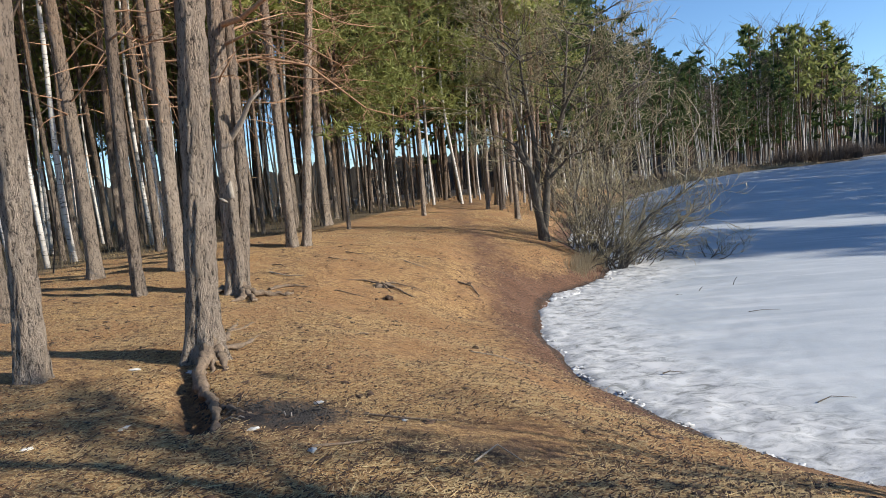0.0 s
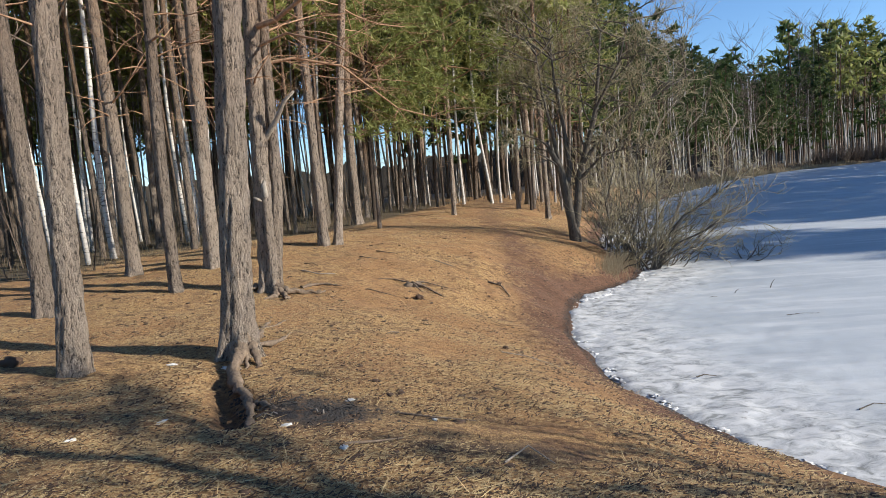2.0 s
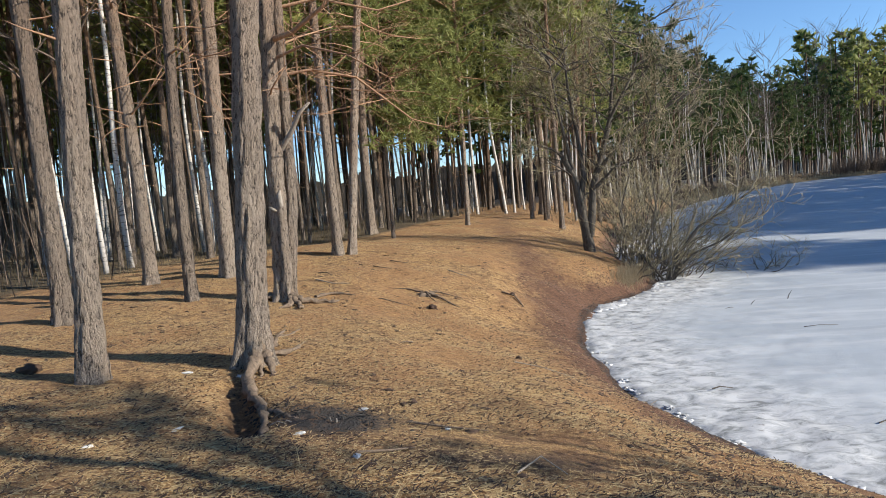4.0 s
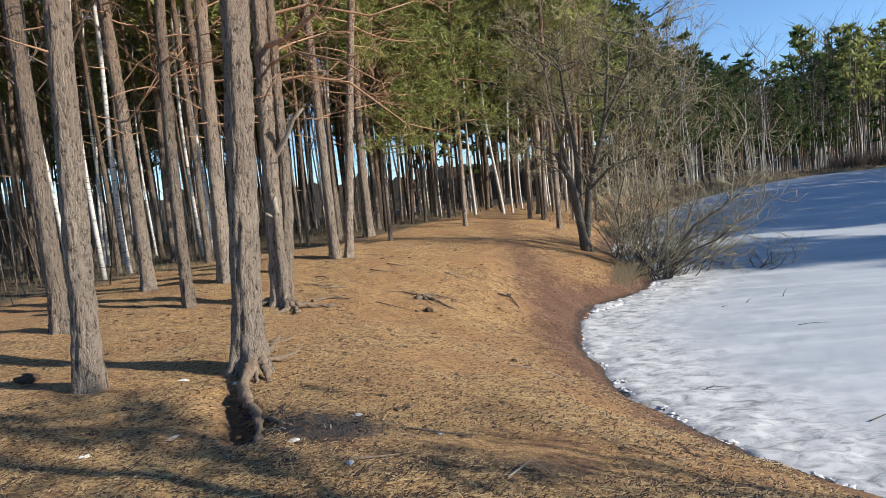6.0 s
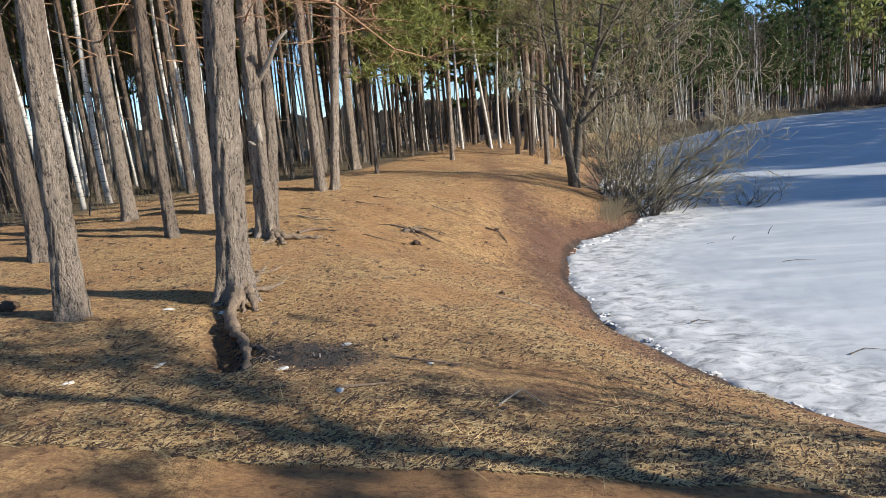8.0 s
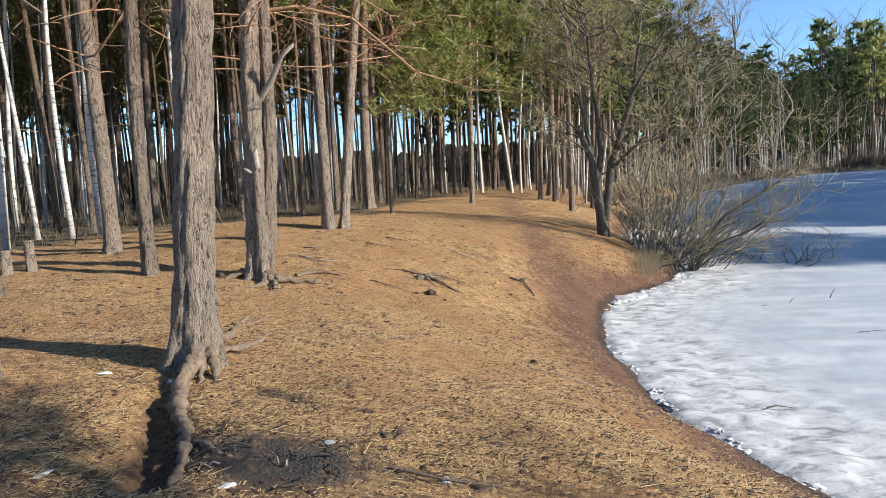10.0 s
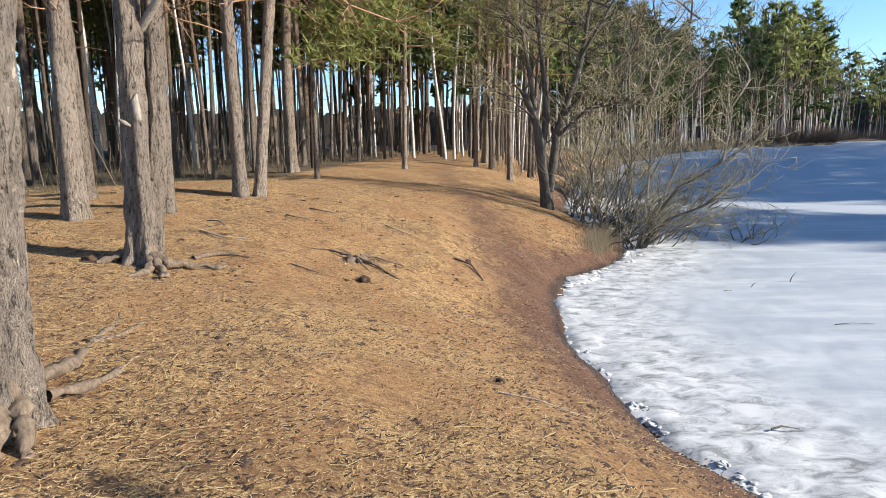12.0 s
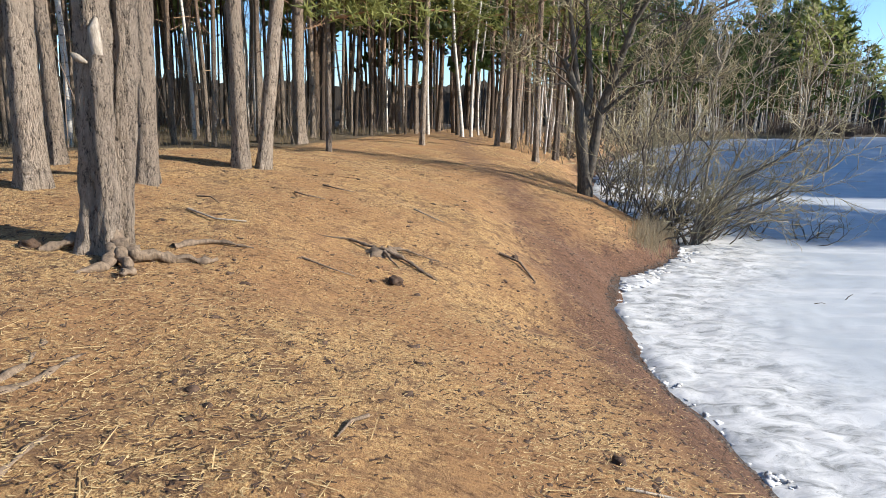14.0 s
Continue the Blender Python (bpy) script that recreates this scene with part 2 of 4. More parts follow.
def branching(rng, tubes, twigs, start, way, length, radius, depth, spread=0.6, lift=0.05, kids=4, wobble=0.13, thin=0.003):
    """A limb and, along it, smaller ones."""
    n = 5 if depth > 1 else 3
    pts = bent(rng, start, way, length, n, wobble, lift)
    end = max(radius * 0.35, thin * 0.4)
    (tubes if radius > 0.009 else twigs).limb(pts, taper(radius, end, n), 7 if radius > 0.03 else 4 if radius > 0.009 else 3)
    if depth <= 0:
        return
    for k in range(kids):
        at = rng.uniform(0.3, 1.0)
        i = min(int(at * n), n - 1)
        p = pts[i].lerp(pts[i + 1], at * n - i)
        ahead = (pts[i + 1] - pts[i]).normalized()
        off = Vector((rng.gauss(0, 1), rng.gauss(0, 1), rng.gauss(0.15, 0.8)))
        off = (off - ahead * off.dot(ahead)).normalized()
        branching(rng, tubes, twigs, p, ahead + off * rng.uniform(0.5, 1.3) * spread, length * rng.uniform(0.42, 0.72), max(radius * (1 - 0.6 * at) * 0.62, thin),
                  depth - 1, spread, lift, kids, wobble, thin)


def trunk_line(rng, height, lean, sway, n):
    """The middle of a trunk: leaning, and slightly curved."""
    a, b, c = rng.uniform(0, 6), rng.uniform(0, 6), rng.uniform(0.25, 0.5)
    out = []
    for i in range(n + 1):
        h = height * (i / n) ** 1.35
        out.append(Vector((lean[0] * h + sway * (math.sin(h * c + a) - math.sin(a)), lean[1] * h + sway * (math.sin(h * c + b) - math.sin(b)), h)))
    return out


def bark_trunk(rng, line, radius, sides, rings, relief, flare=0.5, top=0.35):
    """A trunk with plates of bark and a flared foot."""
    tall = line[-1].z
    seed, v, f = rng.uniform(0, 50), [], []
    lobes = rng.randint(4, 6)
    for i in range(rings + 1):
        h = tall * (i / rings) ** 1.6 - 0.25
        k = min(max(((max(h, 0)) / tall) ** (1 / 1.35) * (len(line) - 1), 0), len(line) - 1.001)
        mid = line[int(k)].lerp(line[int(k) + 1], k - int(k))
        r = radius * (1 - (1 - top) * max(h, 0) / tall)
        foot = math.exp(-max(h + 0.05, 0) / (radius * 2.0))
        for s in range(sides):
            a = 2 * math.pi * s / sides
            grow = 1 + flare * foot * (0.7 + 0.6 * math.sin(a * lobes + seed))
            q = Vector((math.cos(a) * 7 * radius / 0.15, math.sin(a) * 7 * radius / 0.15, h * 7 + seed))
            if relief:
                d = noise.voronoi(Vector((q.x, q.y, q.z * 0.45)), distance_metric="DISTANCE", exponent=2.5)[0]
                grow += relief * (min(d[1] - d[0], 0.45) / 0.45 - 0.6) + relief * 0.5 * noise.noise(q * 0.35)
            v.append(Vector((mid.x + math.cos(a) * r * grow, mid.y + math.sin(a) * r * grow, h)))
    for i in range(rings):
        for s in range(sides):
            a, b = i * sides + s, i * sides + (s + 1) % sides
            f.append((a, b, b + sides, a + sides))
    return v, f


def tuft(rng, v, f, p, size, blades, way=None, width=0.09):
    """A tuft of needles round p."""
    for _ in range(blades):
        d = Vector((rng.gauss(0, 1), rng.gauss(0, 1), rng.gauss(0.25, 0.8)))
        if way is not None:
            d = d.normalized() + way * 0.6
        d = d.normalized() * size * rng.uniform(0.6, 1.1)
        s = d.orthogonal().normalized()
        s.rotate(Matrix.Rotation(rng.uniform(0, 6.28), 3, d))
        s = s * size * width
        n = len(v)
        v.extend((p - s, p + s, p + d + s * 0.25, p + d - s * 0.25))
        f.append((n, n + 1, n + 2, n + 3))


def pine_crown(rng, line, low, reach, boughs, tufts, size, blades, width, droop=-0.02, side=None):
    """Boughs and needles above the height low: two meshes' worth."""
    wood, v, f = Tubes(), [], []
    tall = line[-1].z
    for b in range(boughs):
        h = low + (tall - low) * ((b + rng.random()) / boughs)
        k = min((h / tall) ** (1 / 1.35) * (len(line) - 1), len(line) - 1.001)
        p = line[int(k)].lerp(line[int(k) + 1], k - int(k))
        up = (h - low) / (tall - low)
        length = reach * (0.25 + 0.9 * math.sin(math.pi * (0.22 + 0.72 * up))) * rng.uniform(0.6, 1.15)
        a = b * 2.4 + rng.uniform(-0.5, 0.5)
        if side is not None:
            a = side + rng.gauss(0, 0.55)
        pts = bent(rng, p, (math.cos(a), math.sin(a), 0.1 + 0.5 * up), length, 4, 0.16, droop)
        wood.limb(pts, taper(0.028 + 0.012 * (1 - up), 0.006, 4), 3)
        for _ in range(tufts):
            at = rng.uniform(0.35, 1.0) * 4
            i = min(int(at), 3)
            q = pts[i].lerp(pts[i + 1], at - i) + Vector((rng.gauss(0, 1), rng.gauss(0, 1), rng.gauss(0.2, 0.55))) * (0.16 * length * (0.4 + at / 6))
            tuft(rng, v, f, q, size * rng.uniform(0.7, 1.2), blades, None, width)
    return wood, v, f


def dead_branches(rng, tubes, line, radius, low, high, count, reach):
    """Short dead limbs on the bare part of a trunk."""
    tall = line[-1].z
    for _ in range(count):
        h = rng.uniform(low, high)
        k = min((h / tall) ** (1 / 1.35) * (len(line) - 1), len(line) - 1.001)
        p = line[int(k)].lerp(line[int(k) + 1], k - int(k))
        a = rng.uniform(0, 6.28)
        length = reach * rng.uniform(0.3, 1.1)
        tubes.limb(bent(rng, p, (math.cos(a), math.sin(a), rng.uniform(-0.25, 0.45)), length, 4, 0.14), taper(0.016, 0.004, 4), 4)


# ---- the lake's outline and the lie of the land ----
# outline of the lake: the near bank, then round by the far end and the right bank
SHORE = [(52, -12), (30, -1.5), (18, 0), (9, 1.7), (5, 3.3), (3.1, 4.8), (2.6, 5.6), (2.15, 6.6), (1.72, 7.9), (1.55, 9.3), (1.47, 10.4),
         (1.75, 12.4), (2.15, 13.6), (3.2, 14.7), (3.75, 15.5), (4.1, 16.4), (4.3, 18), (4.1, 22), (4.6, 26), (6, 32), (9, 42),
         (20, 68), (36, 100), (62, 138), (88, 158), (114, 180), (130, 214), (175, 262), (235, 290), (180, 214), (140, 163),
         (100, 116), (78, 84), (69, 64), (56, 30), (52, 12)]


def inland_spot(x, y):
    best, inside = 1e18, False
    for (ax, ay), (bx, by) in zip(SHORE, SHORE[1:] + SHORE[:1]):
        ux, uy = bx - ax, by - ay
        k = min(max(((x - ax) * ux + (y - ay) * uy) / (ux * ux + uy * uy), 0), 1)
        best = min(best, (x - ax - k * ux) ** 2 + (y - ay - k * uy) ** 2)
        if (ay > y) != (by > y) and x < ax + (y - ay) * ux / uy:
            inside = not inside
    return -math.sqrt(best) if inside else math.sqrt(best)


def inland(x, y):
    """Metres from the lake's edge, positive on land."""
    x, y = np.asarray(x, float), np.asarray(y, float)
    if x.ndim == 0:
        return inland_spot(float(x), float(y))
    best, inside = np.full(x.shape, 1e9), np.zeros(x.shape, bool)
    for (ax, ay), (bx, by) in zip(SHORE, SHORE[1:] + SHORE[:1]):
        ux, uy = bx - ax, by - ay
        k = np.clip(((x - ax) * ux + (y - ay) * uy) / (ux * ux + uy * uy), 0, 1)
        best = np.minimum(best, np.hypot(x - ax - k * ux, y - ay - k * uy))
        if ay != by:
            inside ^= ((ay > y) != (by > y)) & (x < ax + (y - ay) * ux / uy)
    return np.where(inside, -best, best)


def bump(x, y, cx, cy, size, height):
    return height * np.exp(-((x - cx) ** 2 + (y - cy) ** 2) / (2 * size * size))


# the washed-out hollow along the big root
HOLLOW = [(-2.10, 4.72, -0.10), (-1.99, 4.50, -0.14), (-1.88, 4.29, -0.15), (-1.77, 4.08, -0.15), (-1.67, 3.88, -0.13), (-1.59, 3.70, -0.08)]


def ground(x, y):
    """The height of the ground."""
    x, y = np.asarray(x, float), np.asarray(y, float)
    d = inland(x, y)
    d = d + 0.10 * np.sin(x * 2.1 + y * 1.3) * np.sin(y * 1.7 - x) + 0.05 * np.sin(y * 5.3 + x * 2) * np.sin(x * 4.1)
    z = np.where(d > 0, 1.5 * (1 - np.exp(-np.maximum(d, 0) / 2.6)), np.maximum(0.5 * d, -0.9))
    z = z + (bump(x, y, -3.6, 14.5, 3, 0.34) + bump(x, y, -0.6, 9.6, 1.2, -0.2) + bump(x, y, 0.5, 30, 6, 0.25)) * (d > 0) * np.minimum(np.maximum(d, 0), 1)
    for cx, cy, deep in HOLLOW:
        z = z + bump(x, y, cx, cy, 0.115, deep)
    rough = 0.03 * np.sin(x * 1.1 + 0.6 * y) * np.cos(y * 0.9 - 0.3 * x) + 0.02 * np.sin(x * 2.9 - 1.1 * y) * np.sin(y * 2.3 + x)
    rough = rough + 0.012 * np.sin(6.1 * x + 2.2 * y) * np.sin(5.3 * y - 3 * x)
    return z + rough * np.clip(d, 0, 1)


def lattice(near, far, fine, grow):
    """Even steps within near, then ever longer ones out to far."""
    out = list(np.arange(near[0], near[1], fine))
    step, p = fine, near[1]
    while p < far[1]:
        out.append(p)
        step *= grow
        p += step
    out.append(far[1])
    step, p = fine * grow, near[0] - fine * grow
    while p > far[0]:
        out.insert(0, p)
        step *= grow
        p -= step
    out.insert(0, far[0])
    return np.array(out)


def sheet(name, xs, ys, z, material):
    gx, gy = np.meshgrid(xs, ys)
    zz = z(gx, gy)
    w, h = len(xs), len(ys)
    idx = np.arange(w * h).reshape(h, w)
    quads = np.stack([idx[:-1, :-1], idx[:-1, 1:], idx[1:, 1:], idx[1:, :-1]], -1).reshape(-1, 4)
    me = bpy.data.meshes.new(name)
    me.vertices.add(w * h)
    me.vertices.foreach_set("co", np.stack([gx, gy, zz], -1).ravel())
    me.loops.add(quads.size)
    me.loops.foreach_set("vertex_index", quads.ravel())
    me.polygons.add(len(quads))
    me.polygons.foreach_set("loop_start", np.arange(0, quads.size, 4))
    me.polygons.foreach_set("use_smooth", np.ones(len(quads), bool))
    me.update(calc_edges=True)
    me.materials.append(material)
    return me, gx.ravel(), gy.ravel()


def attribute(me, name, values):
    me.attributes.new(name, "FLOAT", "POINT").data.foreach_set("value", np.asarray(values, np.float32))


def path_x(y):
    return np.interp(y, [10, 14, 18, 24, 30, 36, 46, 60], [0.6, 0.9, 0.6, 0.0, 0.2, 0.9, -1, -6])


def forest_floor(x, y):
    """Where the litter turns to forest floor, darkened in colour for the trees' shade."""
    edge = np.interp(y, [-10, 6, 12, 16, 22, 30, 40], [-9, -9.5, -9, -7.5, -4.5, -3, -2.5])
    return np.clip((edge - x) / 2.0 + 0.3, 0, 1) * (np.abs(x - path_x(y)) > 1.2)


me, gx, gy = sheet("ground", lattice((-9, 6), (-900, 900), 0.09, 1.09), lattice((2.2, 20), (-900, 900), 0.09, 1.07), ground, GROUND)
d = inland(gx, gy)
soil = np.exp(-np.maximum(d - 0.35, 0) / 0.6) * 0.88 + 0.5 * np.exp(-((gx - path_x(gy)) / 0.8) ** 2) * np.clip((gy - 11) / 5, 0, 1)
soil += 0.3 * np.exp(-(((gx + 1.7) / 1.6) ** 2 + ((gy - 3.3) / 1.1) ** 2)) + 0.25 * np.exp(-(((gx - 0.9) / 1.6) ** 2 + ((gy - 3.6) / 0.8) ** 2))
soil += 0.22 * np.exp(-(((gx - 0.8) / 0.9) ** 2 + ((gy - 14) / 4) ** 2))
attribute(me, "soil", np.clip(soil, 0, 1))
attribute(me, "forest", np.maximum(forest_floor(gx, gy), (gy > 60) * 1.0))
# hollow and last term are painted shade; the middle term is the fire site
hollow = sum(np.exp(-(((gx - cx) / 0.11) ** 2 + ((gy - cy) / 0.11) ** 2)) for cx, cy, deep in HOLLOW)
attribute(me, "burnt_and_shade", np.clip(0.6 * hollow + 1.7 * np.exp(-(((gx + 1.05) / 0.46) ** 2 + ((gy - 4.05) / 0.28) ** 2)) + 0.8 * np.exp(-(((gx - 0.25) / 0.7) ** 2 + ((gy - 3.5) / 0.16) ** 2)), 0, 1))
attribute(me, "wet", np.clip(1 - np.abs(d - 0.04) / 0.12, 0, 1) * 0.9)
tagged(new("ground", me), "sandy bank strewn with dry tan needles and reddish soil", "ground", kind="structure")


def ice_top(x, y):
    d = -inland(x, y)
    near = np.exp(-np.maximum(d, 0) / 2.5)
    lump = np.zeros(x.shape)
    for i in np.ndindex(x.shape):
        if 0 < d[i] + 0.3 < 8:
            p = Vector((x[i] * 1.6, y[i] * 2.6, 0))
            lump[i] = 0.05 * noise.noise(p) + 0.03 * noise.noise(p * 2.7) + 0.02 * noise.noise(p * 6)
    return 0.03 + lump * near * (d < 40) - 0.25 * np.clip(0.10 - d + 0.10 * np.sin(9 * y + 4 * x) * np.sin(5 * y + 11 * x), 0, 0.5)


me, gx, gy = sheet("frozen_lake", lattice((1.0, 9), (0.5, 400), 0.08, 1.07), lattice((4, 18), (-40, 420), 0.08, 1.07), ice_top, ICE)
d = -inland(gx, gy)
attribute(me, "crust", np.clip(np.exp(-np.maximum(d - 0.6, 0) / 1.3) + 0.0, 0, 1))
tagged(new("frozen_lake", me), "frozen lake of grey-white rotten spring ice", "ice", kind="structure")


def rest(x, y):
    return float(ground(x, y))


# ---- near pines, each by its own shape ----
def near_pine(x, y, dia, lean, seed, label, tall=17, sides=30, rings=120, relief=0.11, sway=0.05, dead=5, flare=0.55, low=9.5, depth_lean=0.0, green=True):
    rng = random.Random(seed)
    tree = thing("pine_tree", x, y, rest(x, y) - 0.03, label, "tree", "pines on the bank")
    line = trunk_line(rng, tall, (lean, depth_lean), sway, 24)
    v, f = bark_trunk(rng, line, dia / 2, sides, rings, relief, flare)
    part("trunk", mesh_of("trunk", v, f, PINE), tree)
    wood, v, f = pine_crown(rng, line, low, 2.4, 26, 12, 0.34, 9, 0.10)
    dead_branches(rng, wood, line, dia / 2, 2.6, low, dead, 1.1)
    for _ in range(0 if y < 8 else 5):
        h = rng.uniform(3.2, low)
        k = min((h / tall) ** (1 / 1.35) * 24, 23.99)
        a = rng.uniform(-1.2, 1.9)
        branching(rng, wood, wood, line[int(k)], (math.cos(a), math.sin(a) - 0.3, rng.uniform(-0.15, 0.35)), rng.uniform(1.2, 2.4), 0.02, 2, 0.6, 0.0, 4, 0.16, 0.004)
    part("branchwork", wood.mesh("branchwork", REDWOOD), tree, "bare reddish branches", "stuff")
    if green:
        part("crown", mesh_of("crown", v, f, NEEDLE, False), tree, "green needle crown")
    return tree, line


PINES = [
    (-2.23, 5.40, 0.29, 0.08, 1, "thick flaky-barked pine with a root reaching a fire site", 0.12),
    (-3.48, 4.81, 0.23, 0.045, 2, "grey-barked pine on tan needle litter", 0.10),
    (-5.72, 7.39, 0.24, 0.012, 3, "pine with pale scaly bark on needle litter", 0.10),
    (-6.59, 10.90, 0.26, -0.012, 4, "dark-barked pine at the forest edge", 0.09),
    (-4.70, 8.90, 0.19, 0.018, 5, "slender pine with pinkish bark", 0.09),
    (-5.10, 11.10, 0.30, 0.0, 6, "straight pine with sunlit scaly bark", 0.09),
    (-5.85, 12.80, 0.20, -0.006, 7, "slim pine behind a thicker one", 0.08),
    (-4.13, 11.70, 0.24, 0.03, 8, "straight pine behind the twin-stemmed one", 0.08),
    (-3.58, 13.45, 0.23, 0.0, 9, "pine leaning from its neighbour at the bank's crest", 0.08),
    (-3.30, 13.6, 0.21, 0.12, 10, "curved pine leaning away from its neighbour", 0.08),
    (-5.00, 23.30, 0.38, 0.03, 11, "thick dark pine beside the path", 0.07),
    (-5.40, 27.20, 0.24, 0.0, 13, "pale slim pine beside the path", 0.05),
    (-4.50, 42.50, 0.40, 0.015, 14, "distant pine beside the path", 0.05),
    (2.10, 33.00, 0.36, 0.004, 15, "pine standing on the far rise of the bank", 0.05),
    (2.50, 25.90, 0.22, 0.0, 16, "pine leaning slightly by the water's edge", 0.05),
]
LINES = {}
for x, y, dia, lean, seed, label, relief in PINES:
    close = y < 9
    tree, LINES[seed] = near_pine(x, y, dia, lean, seed, label, sides=44 if close else 22, rings=170 if close else 80, relief=relief * 1.5, dead=3 if seed < 4 else 12,
                                  sway=0.03 if seed < 3 or seed in (9, 10) else 0.07, flare=0.75 if seed == 1 else 0.5, tall=13 if seed == 12 else 17)
    if seed == 1:
        MAIN = tree
    if seed == 2:
        GREY = tree

# the pine with two stems that join low down, one of them broken off and hollowed
rng = random.Random(77)
TWIN = thing("pine_tree", -3.30, 9.15, rest(-3.30, 9.15) - 0.03, "twin-stemmed pine with a broken stub, deadwood and exposed roots", "tree", "pines on the bank")
line = trunk_line(rng, 16, (0.035, 0), 0.06, 24)
v, f = bark_trunk(rng, line, 0.14, 40, 160, 0.2, 0.7)
part("trunk", mesh_of("trunk", v, f, PINE), TWIN)
line2 = [p + Vector((0.06 + 0.16 * min(p.z / 1.6, 1) - 0.02 * p.z, 0.12, 0)) for p in line]
v, f = bark_trunk(rng, line2, 0.10, 34, 140, 0.2, 0.3)
part("second_stem", mesh_of("second_stem", v, f, PINE), TWIN)
stub_line = [Vector((0.10 + 0.05 * k / 6, -0.10, 1.75 * k / 6)) for k in range(7)]
v, f = bark_trunk(rng, stub_line, 0.085, 22, 50, 0.22, 0.5, 0.8)
part("broken_stub", mesh_of("broken_stub", v, f, PINE), TWIN, "bark-covered broken stub")
lip = Tubes()
lip.limb([(0.15, -0.11, 1.4), (0.155, -0.14, 1.55), (0.14, -0.13, 1.68), (0.16, -0.12, 1.76)], [0.02, 0.045, 0.04, 0.012], 9)
lip.limb([(-0.02, -0.15, 1.5), (0.04, -0.19, 1.47), (0.10, -0.18, 1.44)], [0.015, 0.03, 0.01], 8)
part("torn_wood", lip.mesh("torn_wood", DEADWOOD), TWIN, "pale torn wood")
dead = Tubes()
dead.limb([(0.2, 0, 2.4), (0.42, -0.1, 2.62), (0.62, -0.2, 2.9), (0.8, -0.25, 3.02)], [0.045, 0.04, 0.03, 0.018], 7)
part("dead_branch", dead.mesh("dead_branch", DEADWOOD), TWIN, "bleached bare dead branch")
for pts, r in ([[(0.15, 0, 4.05), (0.65, -0.3, 4.05), (1.2, -0.5, 4.3), (1.9, -0.7, 4.85), (2.6, -0.9, 5.1)], 0.05], [[(0.15, 0, 3.75), (0.8, -0.3, 3.85), (1.5, -0.5, 3.6), (2.1, -0.6, 3.2)], 0.026],
               [[(0.15, 0, 3.5), (0.7, 0.2, 3.6), (1.4, 0.4, 3.45), (2.2, 0.7, 2.75), (2.7, 0.9, 2.6)], 0.028], [[(0.12, 0, 3.9), (0.5, 0.5, 4.2), (0.9, 1.2, 4.5)], 0.022],
               [[(0.1, 0, 3.2), (0.3, -0.4, 3.25), (0.6, -0.6, 3.5)], 0.018], [[(0.12, 0, 4.5), (0.9, 0.3, 4.7), (1.8, 0.6, 4.5), (2.5, 0.8, 4.7)], 0.03]):
    pts, boughs = [Vector(p) for p in pts], Tubes()
    boughs.limb(pts, taper(r, 0.007, len(pts) - 1), 6)
    for p in pts[1:]:
        for _ in range(4):
            branching(rng, boughs, boughs, p, (rng.gauss(0.5, 0.6), rng.gauss(0, 0.7), rng.gauss(0, 0.4)), rng.uniform(0.3, 0.9), 0.008, 1, 0.7, 0.0, 3, 0.2)
    part("branch", boughs.mesh("branch", REDWOOD), TWIN, "bare reddish branch")
wood, v, f = pine_crown(rng, line, 9, 2.4, 26, 12, 0.34, 9, 0.10)
part("branchwork", wood.mesh("branchwork", REDWOOD), TWIN, "", "stuff")
part("crown", mesh_of("crown", v, f, NEEDLE, False), TWIN, "green needle crown")


def roots(name, parent, pieces, material=ROOT):
    """Exposed roots over the ground, given in the world's metres: (x, y, height over ground) and a thickness."""
    base = parent.matrix_basis.translation
    for pts, r in pieces:
        t, line = Tubes(), []
        for (ax, ay, ah), (bx, by, bh) in zip(pts, pts[1:]):
            for k in range(7):
                s = k / 7
                x, y = ax + (bx - ax) * s, ay + (by - ay) * s
                x, y = x + 0.02 * math.sin(9 * y + x * 7), y + 0.02 * math.sin(11 * x)
                line.append(Vector((x, y, rest(x, y) + ah + (bh - ah) * s)) - base)
        x, y, hh = pts[-1]
        line.append(Vector((x, y, rest(x, y) + hh)) - base)
        radii = [r * (1 - 0.75 * i / (len(line) - 1)) * (1 + 0.3 * math.sin(i * 2.1 + r * 90)) for i in range(len(line))]
        t.limb(line, radii, 14)
        for v in t.v:
            v += noise.noise_vector(v * 11 + base) * r * 0.5 + noise.noise_vector(v * 32) * r * 0.35
        part(name, t.mesh(name, material), parent)


roots("root", MAIN, [([(-2.16, 5.34, 0.22), (-2.11, 5.16, 0.10), (-2.03, 4.86, 0.05), (-1.88, 4.56, 0.06), (-1.72, 4.30, 0.035), (-1.57, 4.03, 0.05), (-1.46, 3.80, 0.02), (-1.38, 3.62, -0.03)], 0.058),
                     ([(-2.06, 5.0, 0.0), (-1.92, 4.66, 0.01), (-1.78, 4.5, -0.01), (-1.62, 4.42, -0.03)], 0.03), ([(-1.66, 4.2, 0.0), (-1.45, 4.08, 0.0), (-1.25, 4.05, -0.02)], 0.035),
                     ([(-2.0, 4.75, -0.03), (-1.86, 4.42, -0.04), (-1.68, 4.12, -0.03), (-1.55, 3.86, -0.05)], 0.035)])
roots("root", MAIN, [([(-2.08, 5.32, 0.16), (-1.98, 5.2, 0.06), (-1.90, 5.1, -0.05)], 0.045), ([(-2.13, 5.28, 0.14), (-2.04, 5.12, 0.03), (-1.99, 5.0, -0.05)], 0.04)])
